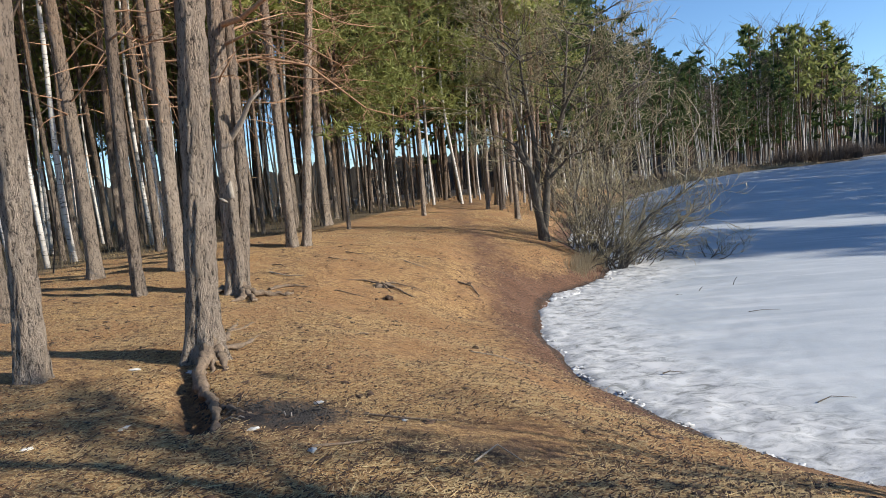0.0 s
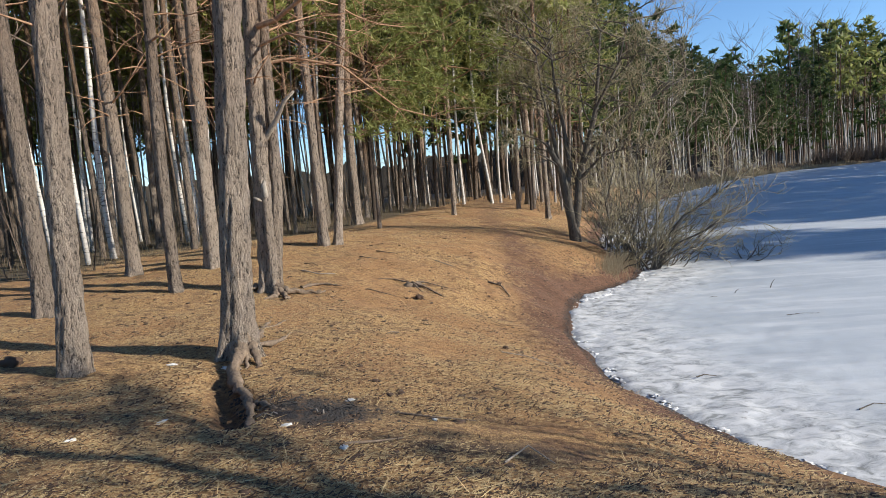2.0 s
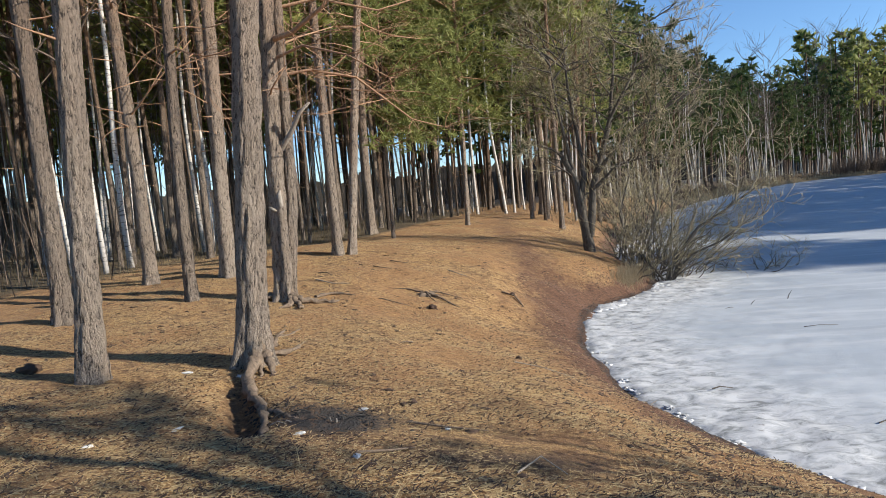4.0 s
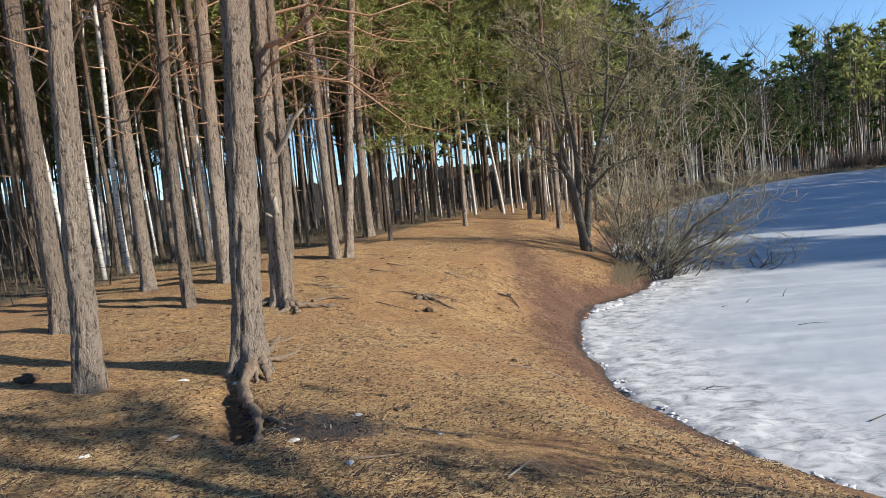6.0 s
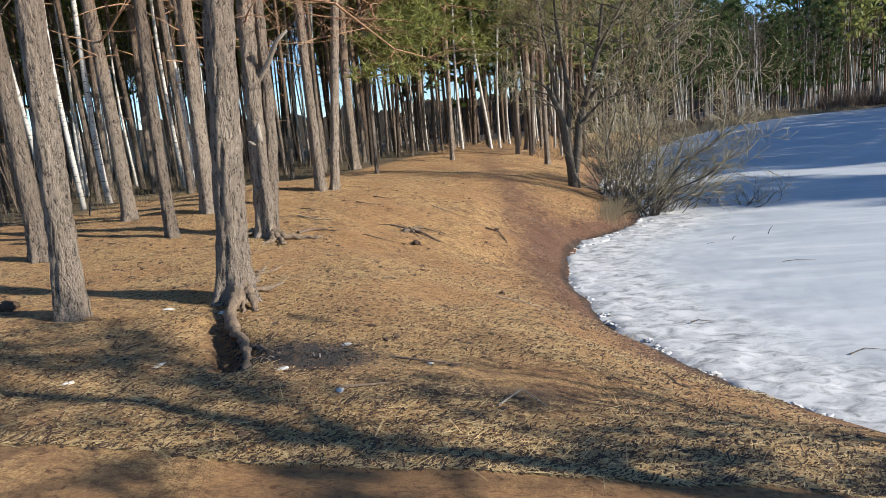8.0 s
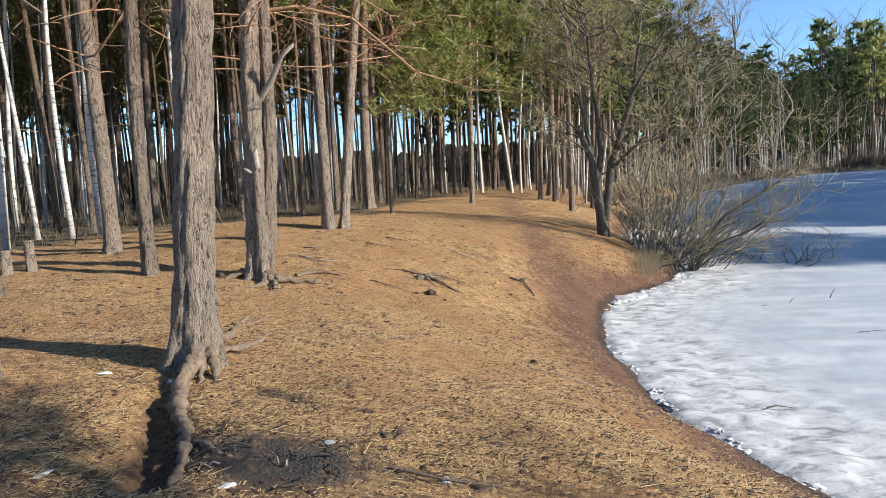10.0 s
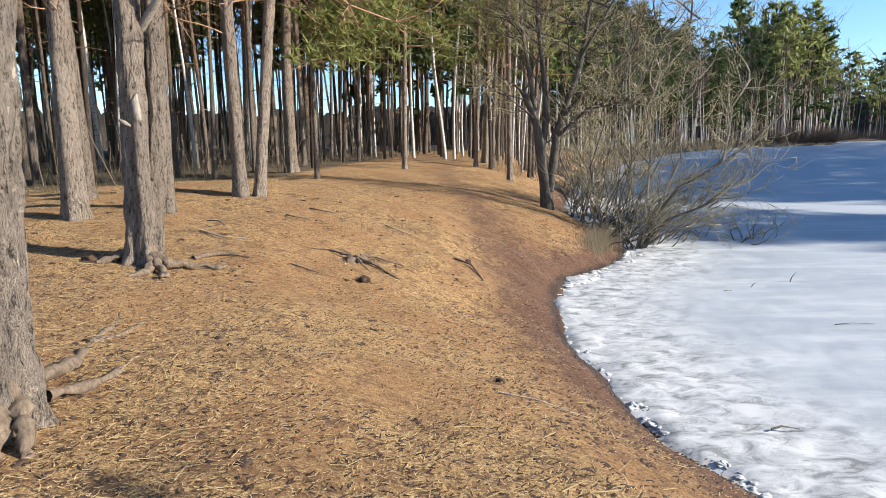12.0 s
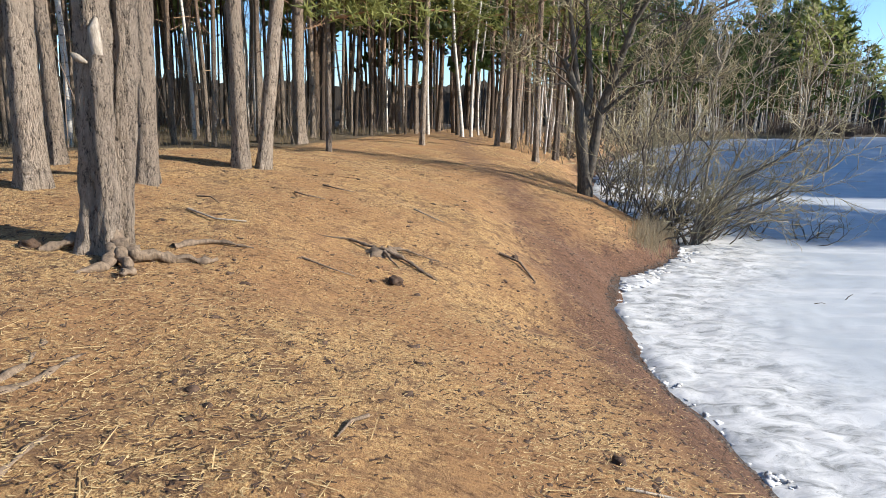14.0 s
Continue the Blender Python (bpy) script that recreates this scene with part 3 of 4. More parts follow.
roots("root", MAIN, [([(-2.2, 5.6, 0.1), (-2.35, 6.3, -0.01), (-2.52, 6.93, -0.012), (-2.62, 7.4, -0.012), (-2.73, 7.85, -0.03)], 0.04), ([(-2.45, 6.6, -0.01), (-2.4, 7.1, -0.01), (-2.25, 7.6, -0.03)], 0.03),
                     ([(-2.1, 5.6, 0.05), (-2.0, 6.2, -0.01), (-2.1, 6.9, -0.03)], 0.03)])
roots("root", TWIN, [([(-3.2, 9.05, 0.14), (-2.95, 9.0, 0.06), (-2.75, 9.15, 0.03), (-2.45, 9.3, 0.02)], 0.07), ([(-3.1, 8.98, 0.08), (-2.9, 8.75, 0.03), (-2.86, 8.55, 0.05)], 0.05),
                     ([(-3.15, 9.0, 0.08), (-3.05, 8.7, 0.03), (-3.12, 8.5, 0.0)], 0.05), ([(-2.9, 9.5, 0.02), (-2.6, 9.75, 0.03), (-2.3, 9.8, 0.0)], 0.03),
                     ([(-3.45, 9.1, 0.1), (-3.65, 8.9, 0.0)], 0.05)])


# ---- bare alder and willows on the shore ----
rng = random.Random(5)
ALDER_TREE = thing("alder_tree", 2.72, 18.9, rest(2.72, 18.9) - 0.05, "leafless dark-stemmed alder leaning over the shore", "tree")
stems, twigs = Tubes(), Tubes()
main = [(0, 0, 0), (-0.08, 0, 0.7), (-0.22, 0, 1.5), (-0.32, -0.05, 2.2), (-0.62, -0.1, 2.9), (-0.75, -0.1, 3.1)]
second = [(0.02, 0, 0.5), (0.12, 0, 1.2), (0.2, 0.05, 2.0), (0.5, 0.1, 2.9), (0.8, 0.1, 3.8), (0.95, 0.1, 5.0), (1.1, 0.2, 6.2)]
third = [(-0.2, 0, 1.45), (-0.05, 0.1, 2.4), (-0.15, 0.2, 3.6), (-0.35, 0.2, 5.0), (-0.4, 0.3, 6.5)]
fourth = [(-0.3, -0.02, 2.1), (-0.5, -0.1, 3.2), (-0.75, -0.2, 4.5), (-0.9, -0.2, 6.0)]
sweep = [(0.25, 0, 2.3), (0.9, -0.2, 3.1), (1.9, -0.4, 3.9), (2.7, -0.5, 4.3), (3.5, -0.6, 4.7)]
reaching = [(0.18, 0, 1.9), (0.9, -0.3, 2.6), (1.7, -0.5, 2.75), (2.6, -0.6, 2.6)]
upright = [(0.5, 0.1, 2.9), (0.75, -0.1, 3.9), (1.5, -0.2, 5.2), (1.9, -0.2, 6.6)]
for stem_line, radii in ((sweep, [0.07, 0.055, 0.042, 0.03, 0.012]), (reaching, [0.05, 0.04, 0.028, 0.01]), (upright, [0.06, 0.05, 0.035, 0.012]), (main, [0.19, 0.15, 0.13, 0.11, 0.08, 0.05]), (second, [0.13, 0.115, 0.10, 0.085, 0.065, 0.045, 0.015]), (third, [0.09, 0.08, 0.06, 0.04, 0.012]), (fourth, [0.08, 0.06, 0.04, 0.012])):
    one = Tubes()
    one.limb(stem_line, radii, 12)
    part("stem", one.mesh("stem", ALDER), ALDER_TREE)
for stem, count, reach in ((main, 7, 1.6), (second, 14, 2.1), (third, 12, 1.8), (fourth, 9, 1.7), (sweep, 11, 1.6), (reaching, 8, 1.3), (upright, 9, 1.7)):
    for _ in range(count):
        at = rng.uniform(0.4, 1.0) * (len(stem) - 1)
        i = min(int(at), len(stem) - 2)
        p = Vector(stem[i]).lerp(Vector(stem[i + 1]), at - i)
        a = rng.uniform(0, 6.28)
        branching(rng, stems, twigs, p, (math.cos(a), math.sin(a) * 0.8, rng.uniform(0.1, 0.9)), reach * rng.uniform(0.6, 1.1), 0.030, 3, 0.75, 0.03, 4, 0.2, 0.0075)
part("limbwork", stems.mesh("limbwork", ALDER), ALDER_TREE, "", "stuff")
part("twigwork", twigs.mesh("twigwork", TWIG), ALDER_TREE, "fine olive-brown twigs", "stuff")


def willow(seed, stems_count, reach, sweep):
    """A bush of many thin stems, as two meshes."""
    rng = random.Random(seed)
    thick, thin = Tubes(), Tubes()
    for _ in range(stems_count):
        a = rng.uniform(0, 6.28)
        start = (rng.gauss(0, 0.28), rng.gauss(0, 0.28), -0.1)
        way = (math.cos(a) * 0.45 + sweep, math.sin(a) * 0.4 - sweep * 0.3, 0.9)
        branching(rng, thick, thin, start, way, reach * rng.uniform(0.6, 1.1), rng.uniform(0.014, 0.026), 2, 0.95, 0.03 - 0.06 * abs(sweep), 3, 0.22, 0.0075)
    return thick.mesh("stems", ALDER), thin.mesh("twigs", TWIG)


BUSHES = [willow(s, n, r, w) for s, n, r, w in ((1, 9, 2.0, 0.2), (2, 8, 2.5, 0.35), (3, 9, 2.2, 0.8), (4, 6, 1.1, 0.4))]
for k, (x, y, kind, turn, size) in enumerate(((3.75, 16.9, 0, 0, 0.8), (4.2, 17.6, 1, 40, 0.9), (4.3, 16.8, 0, 130, 0.85), (4.5, 17.5, 2, 0, 1.0), (4.75, 16.9, 2, 20, 0.85), (4.0, 18.9, 1, 20, 1.0),
                                              (4.5, 19.0, 1, 300, 1.1), (5.2, 17.9, 2, -15, 1.05), (7.2, 17.6, 3, 0, 0.8), (7.7, 17.9, 3, 90, 0.75), (6.6, 18.4, 3, 180, 0.8), (4.2, 20.8, 0, 70, 1.2),
                                              (4.6, 22.5, 1, 110, 1.2), (5.0, 25.0, 0, 10, 1.3), (5.6, 28.5, 1, 60, 1.3), (6.6, 33, 0, 160, 1.5), (3.6, 16.4, 3, 0, 0.9))):
    bush = thing("willow_bush", x, y, max(rest(x, y), 0.0), "leafless willow bush with tangled olive stems rising from the ice edge", "bush", "willows on the shore", turn=turn)
    bush.scale = (size, size, size * (1.2 if kind < 2 else 1.05))
    part("stemwork", BUSHES[kind][0], bush, "", "stuff")
    part("twigwork", BUSHES[kind][1], bush, "", "stuff")


# the old willow that leans far out over the ice, and its upright neighbours
rng = random.Random(52)
LEANING = [([(0, 0, -0.1), (0.3, 0, 0.6), (0.88, -0.1, 1.4), (1.5, -0.1, 1.75), (2.1, -0.1, 2.15), (2.6, 0, 2.45), (3.0, 0, 2.9)], 0.05), ([(1.85, -0.1, 2.0), (1.95, -0.1, 2.7), (1.98, -0.1, 3.2), (2.4, 0, 3.8)], 0.03),
           ([(0.05, 0, 0), (0.25, 0.1, 1.2), (0.3, 0.1, 2.3), (0.15, 0.1, 3.2), (0.5, 0.1, 4.0), (0.95, 0.2, 4.5)], 0.034), ([(-0.3, 0.2, 0), (-0.35, 0.2, 1.0), (-0.1, 0.2, 2.0), (-0.2, 0.2, 3.1), (0.1, 0.2, 4.2)], 0.03),
           ([(0.1, 0, 0), (0.7, -0.1, 0.7), (1.4, -0.2, 1.0), (2.1, -0.2, 1.5), (2.5, -0.2, 1.6)], 0.032), ([(0.15, 0, 0), (0.5, -0.2, 0.35), (1.1, -0.3, 0.6), (1.7, -0.3, 1.15)], 0.024),
           ([(-0.5, 0.1, 0), (-0.9, 0, 0.8), (-1.1, 0, 1.9), (-0.8, 0, 2.9), (-0.9, 0, 3.8)], 0.028), ([(0.3, 0.3, 0), (0.7, 0.4, 1.1), (1.1, 0.4, 2.1), (1.0, 0.5, 3.1), (1.4, 0.5, 3.9)], 0.028)]
old_willow = thing("willow_tree", 4.39, 16.75, max(rest(4.39, 16.75), 0.0), "leafless old willow with crooked pale limbs leaning over the ice", "tree", "willows on the shore")
thick, thin = Tubes(), Tubes()
for pts, r in LEANING:
    one, pts = Tubes(), [Vector(p) for p in pts]
    one.limb(pts, taper(r, r * 0.3, len(pts) - 1), 8)
    part("limb", one.mesh("limb", ALDER if pts[1].z < 0.9 else PALEWOOD), old_willow)
    for i in range(1, len(pts)):
        for _ in range(4):
            way = (pts[i] - pts[i - 1]).normalized() + Vector((rng.gauss(0, 0.6), rng.gauss(0, 0.6), rng.gauss(0.25, 0.5)))
            branching(rng, thick, thin, pts[i - 1].lerp(pts[i], rng.random()), way, rng.uniform(0.5, 1.3), 0.016, 2, 0.9, 0.04, 3, 0.25, 0.007)
part("stemwork", thick.mesh("stemwork", PALEWOOD), old_willow, "crooked pale side branches", "stuff")
part("twigwork", thin.mesh("twigwork", TWIG), old_willow, "", "stuff")

# ---- the forest ----
def forest_pine(seed, tall, dia, low, reach, boughs, tufts, size, needles, name):
    rng = random.Random(seed)
    line = trunk_line(rng, tall, (rng.uniform(-0.02, 0.02), rng.uniform(-0.02, 0.02)), 0.10, 16)
    v, f = bark_trunk(rng, line, dia / 2, 9, 24, 0.05, 0.4)
    wood, cv, cf = pine_crown(rng, line, low, reach, boughs, tufts, size, 4, 0.2)
    dead_branches(rng, wood, line, dia / 2, 2.5, low, 9, 1.2)
    return (mesh_of("trunk", v, f, DIMMEDPINE), wood.mesh("branches", REDWOOD), mesh_of("crown", cv, cf, needles, False)), name


def forest_birch(seed, tall, dia):
    rng = random.Random(seed)
    line = trunk_line(rng, tall, (rng.uniform(-0.04, 0.04), rng.uniform(-0.03, 0.03)), 0.16, 16)
    v, f = bark_trunk(rng, line, dia / 2, 9, 22, 0.03, 0.3, 0.15)
    thick, thin = Tubes(), Tubes()
    for _ in range(11):
        h = rng.uniform(tall * 0.35, tall * 0.97)
        k = min((h / tall) ** (1 / 1.35) * 16, 15.99)
        p = line[int(k)].lerp(line[int(k) + 1], k - int(k))
        a = rng.uniform(0, 6.28)
        branching(rng, thick, thin, p, (math.cos(a), math.sin(a), 1.1), (tall - h) * 0.35 + 0.9, 0.03, 2, 0.6, 0.02, 3, 0.14, 0.010)
    return (mesh_of("trunk", v, f, BIRCH), thick.mesh("branches", BIRCHTWIG), thin.mesh("twigs", BIRCHTWIG)), "birch_tree"


KINDS = [forest_pine(100 + s, 15 + s * 0.8, 0.14 + 0.02 * s, 8.0 + s * 0.7, 2.0, 20, 12, 0.42, NEEDLE, "pine_tree") for s in range(5)]
KINDS += [forest_birch(200, 15, 0.16), forest_birch(201, 12, 0.12), forest_birch(202, 14, 0.14)]
KINDS += [forest_pine(300 + s, 17 + s, 0.26, 3.0 + s, 2.4, 34, 8, 0.75, DARKNEEDLE, "pine_tree") for s in range(3)]
LOOKS = {"pine_tree": "tall slender forest pine with a high green crown", "birch_tree": "leafless white-barked birch among pines"}


def lite_pine(seed, tall, low, reach, needles):
    rng = random.Random(seed)
    line = trunk_line(rng, tall, (0, 0), 0.12, 10)
    v, f = bark_trunk(rng, line, 0.13, 6, 9, 0.0, 0.2)
    wood, cv, cf = pine_crown(rng, line, low, reach, 16, 8, 0.85, 3, 0.22)
    return [mesh_of("trunk", v, f, DIMMEDPINE), mesh_of("crown", cv, cf, needles, False)] + ([wood.mesh("wood", REDWOOD)] if low > 8.5 else [])


def shore_pine(seed, tall, low, reach, needles):
    """A full-crowned pine of the far bank."""
    rng = random.Random(seed)
    line = trunk_line(rng, tall, (0, 0), 0.12, 10)
    v, f = bark_trunk(rng, line, 0.15, 6, 9, 0.0, 0.2)
    wood, cv, cf = pine_crown(rng, line, low, reach, 30, 14, 0.42, 4, 0.3)
    return [mesh_of("trunk", v, f, DIMMEDPINE), mesh_of("crown", cv, cf, needles, False)]


def lite_birch(seed, tall):
    rng = random.Random(seed)
    line = trunk_line(rng, tall, (rng.uniform(-0.04, 0.04), 0), 0.2, 10)
    v, f = bark_trunk(rng, line, 0.09, 6, 9, 0.0, 0.2, 0.15)
    thick, thin = Tubes(), Tubes()
    for _ in range(13):
        k = rng.uniform(5, 9.9)
        a = rng.uniform(0, 6.28)
        branching(rng, thick, thin, line[int(k)].lerp(line[int(k) + 1], k % 1), (math.cos(a), math.sin(a), 1.3), tall * 0.2, 0.035, 1, 0.6, 0.02, 4, 0.14, 0.018)
    thick.v, base = thick.v + thin.v, len(thick.v)
    thick.f += [tuple(i + base for i in face) for face in thin.f]
    return [mesh_of("trunk", v, f, BIRCH), thick.mesh("wood", BIRCHTWIG)]


LITE = {"pine": [lite_pine(400 + s, 17, 8 + s, 2.1, NEEDLE) for s in range(3)], "dark": [lite_pine(420 + s, 18, 2.5 + s * 1.5, 2.6, DARKNEEDLE) for s in range(3)],
        "green": [lite_pine(440 + s, 18, 4.0 + s * 1.5, 2.5, NEEDLE) for s in range(3)], "birch": [lite_birch(430 + s, 16) for s in range(3)],
        "shore": [shore_pine(450 + s, 17, 4.5 + s, 2.7, MIDNEEDLE) for s in range(3)]}


class Woods:
    """Trees past counting, joined into one mesh."""

    def __init__(self):
        self.co, self.loops, self.sizes, self.mats, self.slots, self.n = [], [], [], [], [], 0

    def add(self, kind, x, y, size, turn):
        m = pose(x, y, rest(x, y) - 0.1, 0, 0, turn) @ Matrix.Scale(size, 4)
        a = np.array(m)
        for me in rng.choice(LITE[kind]):
            co = np.empty(len(me.vertices) * 3)
            me.vertices.foreach_get("co", co)
            lo = np.empty(len(me.loops), int)
            me.loops.foreach_get("vertex_index", lo)
            tot = np.empty(len(me.polygons), int)
            me.polygons.foreach_get("loop_total", tot)
            mat = me.materials[0]
            if mat not in self.slots:
                self.slots.append(mat)
            self.co.append(co.reshape(-1, 3) @ a[:3, :3].T + a[:3, 3])
            self.loops.append(lo + self.n)
            self.sizes.append(tot)
            self.mats.append(np.full(len(tot), self.slots.index(mat)))
            self.n += len(me.vertices)

    def make(self, name, label, category):
        me = bpy.data.meshes.new(name)
        co, lo, tot = np.concatenate(self.co), np.concatenate(self.loops), np.concatenate(self.sizes)
        me.vertices.add(len(co))
        me.vertices.foreach_set("co", co.ravel())
        me.loops.add(len(lo))
        me.loops.foreach_set("vertex_index", lo)
        me.polygons.add(len(tot))
        me.polygons.foreach_set("loop_start", np.concatenate([[0], np.cumsum(tot)[:-1]]))
        for mat in self.slots:
            me.materials.append(mat)
        me.polygons.foreach_set("material_index", np.concatenate(self.mats))
        me.update(calc_edges=True)
        tagged(new(name, me), label, category, kind="stuff")


def plant(kind, x, y, size, turn, group, label=""):
    meshes, name = KINDS[kind]
    tree = thing(name, x, y, rest(x, y) - 0.05, label or LOOKS[name], "tree", group, turn=turn)
    tree.scale = (size, size, size)
    for key, me in zip(("trunk", "branchwork", "twigwork" if name == "birch_tree" else "crown"), meshes):
        part(key, me, tree, "", "" if key == "trunk" else "stuff")


rng = random.Random(9)
taken = [(p[0], p[1]) for p in PINES] + [(-3.3, 9.15)]


def scatter(count, pick, gap, put, tries=40):
    for _ in range(count):
        for _ in range(tries):
            x, y = pick()
            if x is not None and all((x - a) ** 2 + (y - b) ** 2 > gap * gap for a, b in taken):
                taken.append((x, y))
                put(x, y)
                break


def wood_spot(near, deep, tilt=1.1):
    def pick():
        y = near + (deep - near) * rng.random() ** tilt
        x = rng.uniform(-14 - y * 0.8, 5.5)
        edge = float(np.interp(y, [8, 14, 18, 22, 28, 36, 44], [-9, -8, -7, -5.2, -4.2, -2.2, -1.2]))
        inside = x < edge or (y > 28 and x > path_x(y) + 1.8) or y > 46
        return (x, y) if inside and float(inland(x, y)) > 1.2 else (None, None)
    return pick


scatter(330, wood_spot(8, 46), 1.15, lambda x, y: plant(rng.choice((0, 1, 2, 3, 4, 0, 1, 2, 3, 5, 6, 7)), x, y, rng.uniform(0.75, 1.12), rng.uniform(0, 360), "forest trees"))
woods = Woods()


def joined(kinds, low, high):
    return lambda x, y: woods.add(rng.choice(kinds), x, y, rng.uniform(low, high), rng.uniform(0, 360))


scatter(190, wood_spot(42, 80, 1.0), 1.5, joined(("pine", "pine", "birch", "pine"), 0.85, 1.2))


def along(points, low, high):
    def pick():
        k = rng.randrange(len(points) - 1)
        (ax, ay), (bx, by) = points[k], points[k + 1]
        s, off = rng.random(), rng.uniform(low, high)
        run = math.hypot(bx - ax, by - ay)
        x, y = ax + (bx - ax) * s - (by - ay) / run * off, ay + (by - ay) * s + (bx - ax) / run * off
        return (x, y) if float(inland(x, y)) > 1.0 else (None, None)
    return pick


LEFTBANK = [(6, 32), (9, 42), (20, 68), (36, 100), (49, 119), (62, 138), (75, 148), (88, 158)]
scatter(100, along(LEFTBANK, 2, 9), 1.5, joined(("shore", "birch", "birch", "dark"), 0.95, 1.15))
scatter(150, along(LEFTBANK, 6, 22), 1.6, joined(("shore", "shore", "dark", "birch"), 1.1, 1.3))
FAREND = [(75, 148), (88, 158), (101, 169), (114, 180), (122, 197), (130, 214), (152, 238), (175, 262), (205, 276), (235, 290)]
scatter(200, along(FAREND, 3, 26), 2.0, joined(("birch", "birch", "dark", "birch", "pine"), 1.6, 2.1))
scatter(60, along([(235, 290), (290, 330), (330, 300), (250, 230)], -20, 20), 3, joined(("birch", "dark", "pine"), 1.6, 2.1))
RIGHTBANK = [(235, 290), (180, 214), (140, 163), (120, 140), (100, 116), (88, 99), (78, 84), (69, 64)]
scatter(190, along(RIGHTBANK, 1.5, 16), 1.9, joined(("dark",), 1.2, 1.5))
scatter(80, along([(69, 64), (64, 50), (58, 34), (54.5, 21)], 2, 9), 1.6, joined(("dark",), 1.15, 1.35))
scatter(14, along([(52.6, 14.6), (52, 10.2)], 2, 8), 1.2, joined(("dark",), 1.2, 1.35))
woods.make("far_forest", "distant mixed forest of pines and bare birches round the lake", "forest")

# woods beyond the last trunks: flat sheets, forest shade put into their dark colour
m = Mat("shaded_woods", 0.95)
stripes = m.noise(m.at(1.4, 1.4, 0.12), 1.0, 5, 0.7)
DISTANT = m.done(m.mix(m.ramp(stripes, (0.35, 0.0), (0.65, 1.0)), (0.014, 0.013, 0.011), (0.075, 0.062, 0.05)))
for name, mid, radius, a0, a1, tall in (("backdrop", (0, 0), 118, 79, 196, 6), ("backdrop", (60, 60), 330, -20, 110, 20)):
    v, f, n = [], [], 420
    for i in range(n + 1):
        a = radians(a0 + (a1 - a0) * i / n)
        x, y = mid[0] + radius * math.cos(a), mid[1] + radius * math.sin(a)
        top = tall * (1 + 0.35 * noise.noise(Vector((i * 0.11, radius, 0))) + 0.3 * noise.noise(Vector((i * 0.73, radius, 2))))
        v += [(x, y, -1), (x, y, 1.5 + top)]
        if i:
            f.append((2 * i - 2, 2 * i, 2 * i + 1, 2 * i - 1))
    tagged(new(name, mesh_of(name, v, f, DISTANT, False)), "dark sheet painted as dim distant woods closing the view", "backdrop", kind="structure")

# the green pine whose low boughs hang over the path's far side
def bough_pine(x, y, tall, low, reach, seed, boughs, label, tufts=44, size=0.25, blades=12, side=None, dia=0.2):
    rng = random.Random(seed)
    tree = thing("pine_tree", x, y, rest(x, y) - 0.05, label, "tree", "pines on the bank")
    line = trunk_line(rng, tall, (0, 0), 0.08, 20)
    v, f = bark_trunk(rng, line, dia / 2, 16, 60, 0.08, 0.4)
    part("trunk", mesh_of("trunk", v, f, PINE), tree)
    wood, v, f = pine_crown(rng, line, low, reach, boughs, tufts, size, blades, 0.075, -0.05, side)
    part("branchwork", wood.mesh("branchwork", REDWOOD), tree, "", "stuff")
    part("crown", mesh_of("crown", v, f, NEEDLE, False), tree, "yellow-green hanging needle boughs")


bough_pine(-3.22, 18.4, 11, 2.7, 2.9, 21, 50, "thin young pine with low yellow-green boughs", 36, 0.24, 12, -0.95, 0.13)
bough_pine(-1.4, 25.5, 14, 4.2, 3.4, 22, 44, "pine with low hanging yellow-green boughs")
bough_pine(1.4, 29.0, 14, 4.6, 3.0, 23, 40, "green pine behind the bare alder")
bough_pine(3.9, 30.0, 13, 4.4, 3.0, 24, 40, "green pine behind the bare alder", 24)
# trees beside the walker, off the view, which shade the near bank
bough_pine(7.2, 1.2, 9, 2.7, 1.7, 25, 26, "pine on the near shore", 16)
rng = random.Random(31)
bush = thing("alder_tree", 6.3, 2.5, rest(6.3, 2.5) - 0.05, "leafless young alder on the near shore", "tree")
stems, twigs = Tubes(), Tubes()
for _ in range(5):
    branching(rng, stems, twigs, (rng.gauss(0, 0.15), rng.gauss(0, 0.15), 0), (rng.gauss(0, 0.25), rng.gauss(0, 0.25), 1), 3.2, 0.04, 3, 0.6, 0.05, 4, 0.12, 0.005)
part("stemwork", stems.mesh("stemwork", ALDER), bush, "", "stuff")
part("twigwork", twigs.mesh("twigwork", TWIG), bush, "", "stuff")


# ---- undergrowth and ground cover ----
rng = random.Random(41)
brush = Tubes()
for _ in range(1500):
    x, y = wood_spot(9, 62, 1.0)()
    if x is None:
        continue
    p = (x, y, rest(x, y) - 0.05)
    tall = rng.uniform(0.6, 3.2)
    pts = bent(rng, p, (rng.gauss(0, 0.15), rng.gauss(0, 0.15), 1), tall, 3, 0.1)
    brush.limb(pts, taper(0.006 + 0.004 * tall, 0.004, 3), 3)
    for _ in range(3):
        q = pts[rng.randint(1, 3)]
        brush.limb(bent(rng, q, (rng.gauss(0, 1), rng.gauss(0, 1), 0.7), tall * 0.3, 2, 0.15), [0.006, 0.005, 0.003], 3)
tagged(new("undergrowth", brush.mesh("undergrowth", BIRCHTWIG)), "thin bare saplings and brushwood on the forest floor", "undergrowth", kind="stuff")

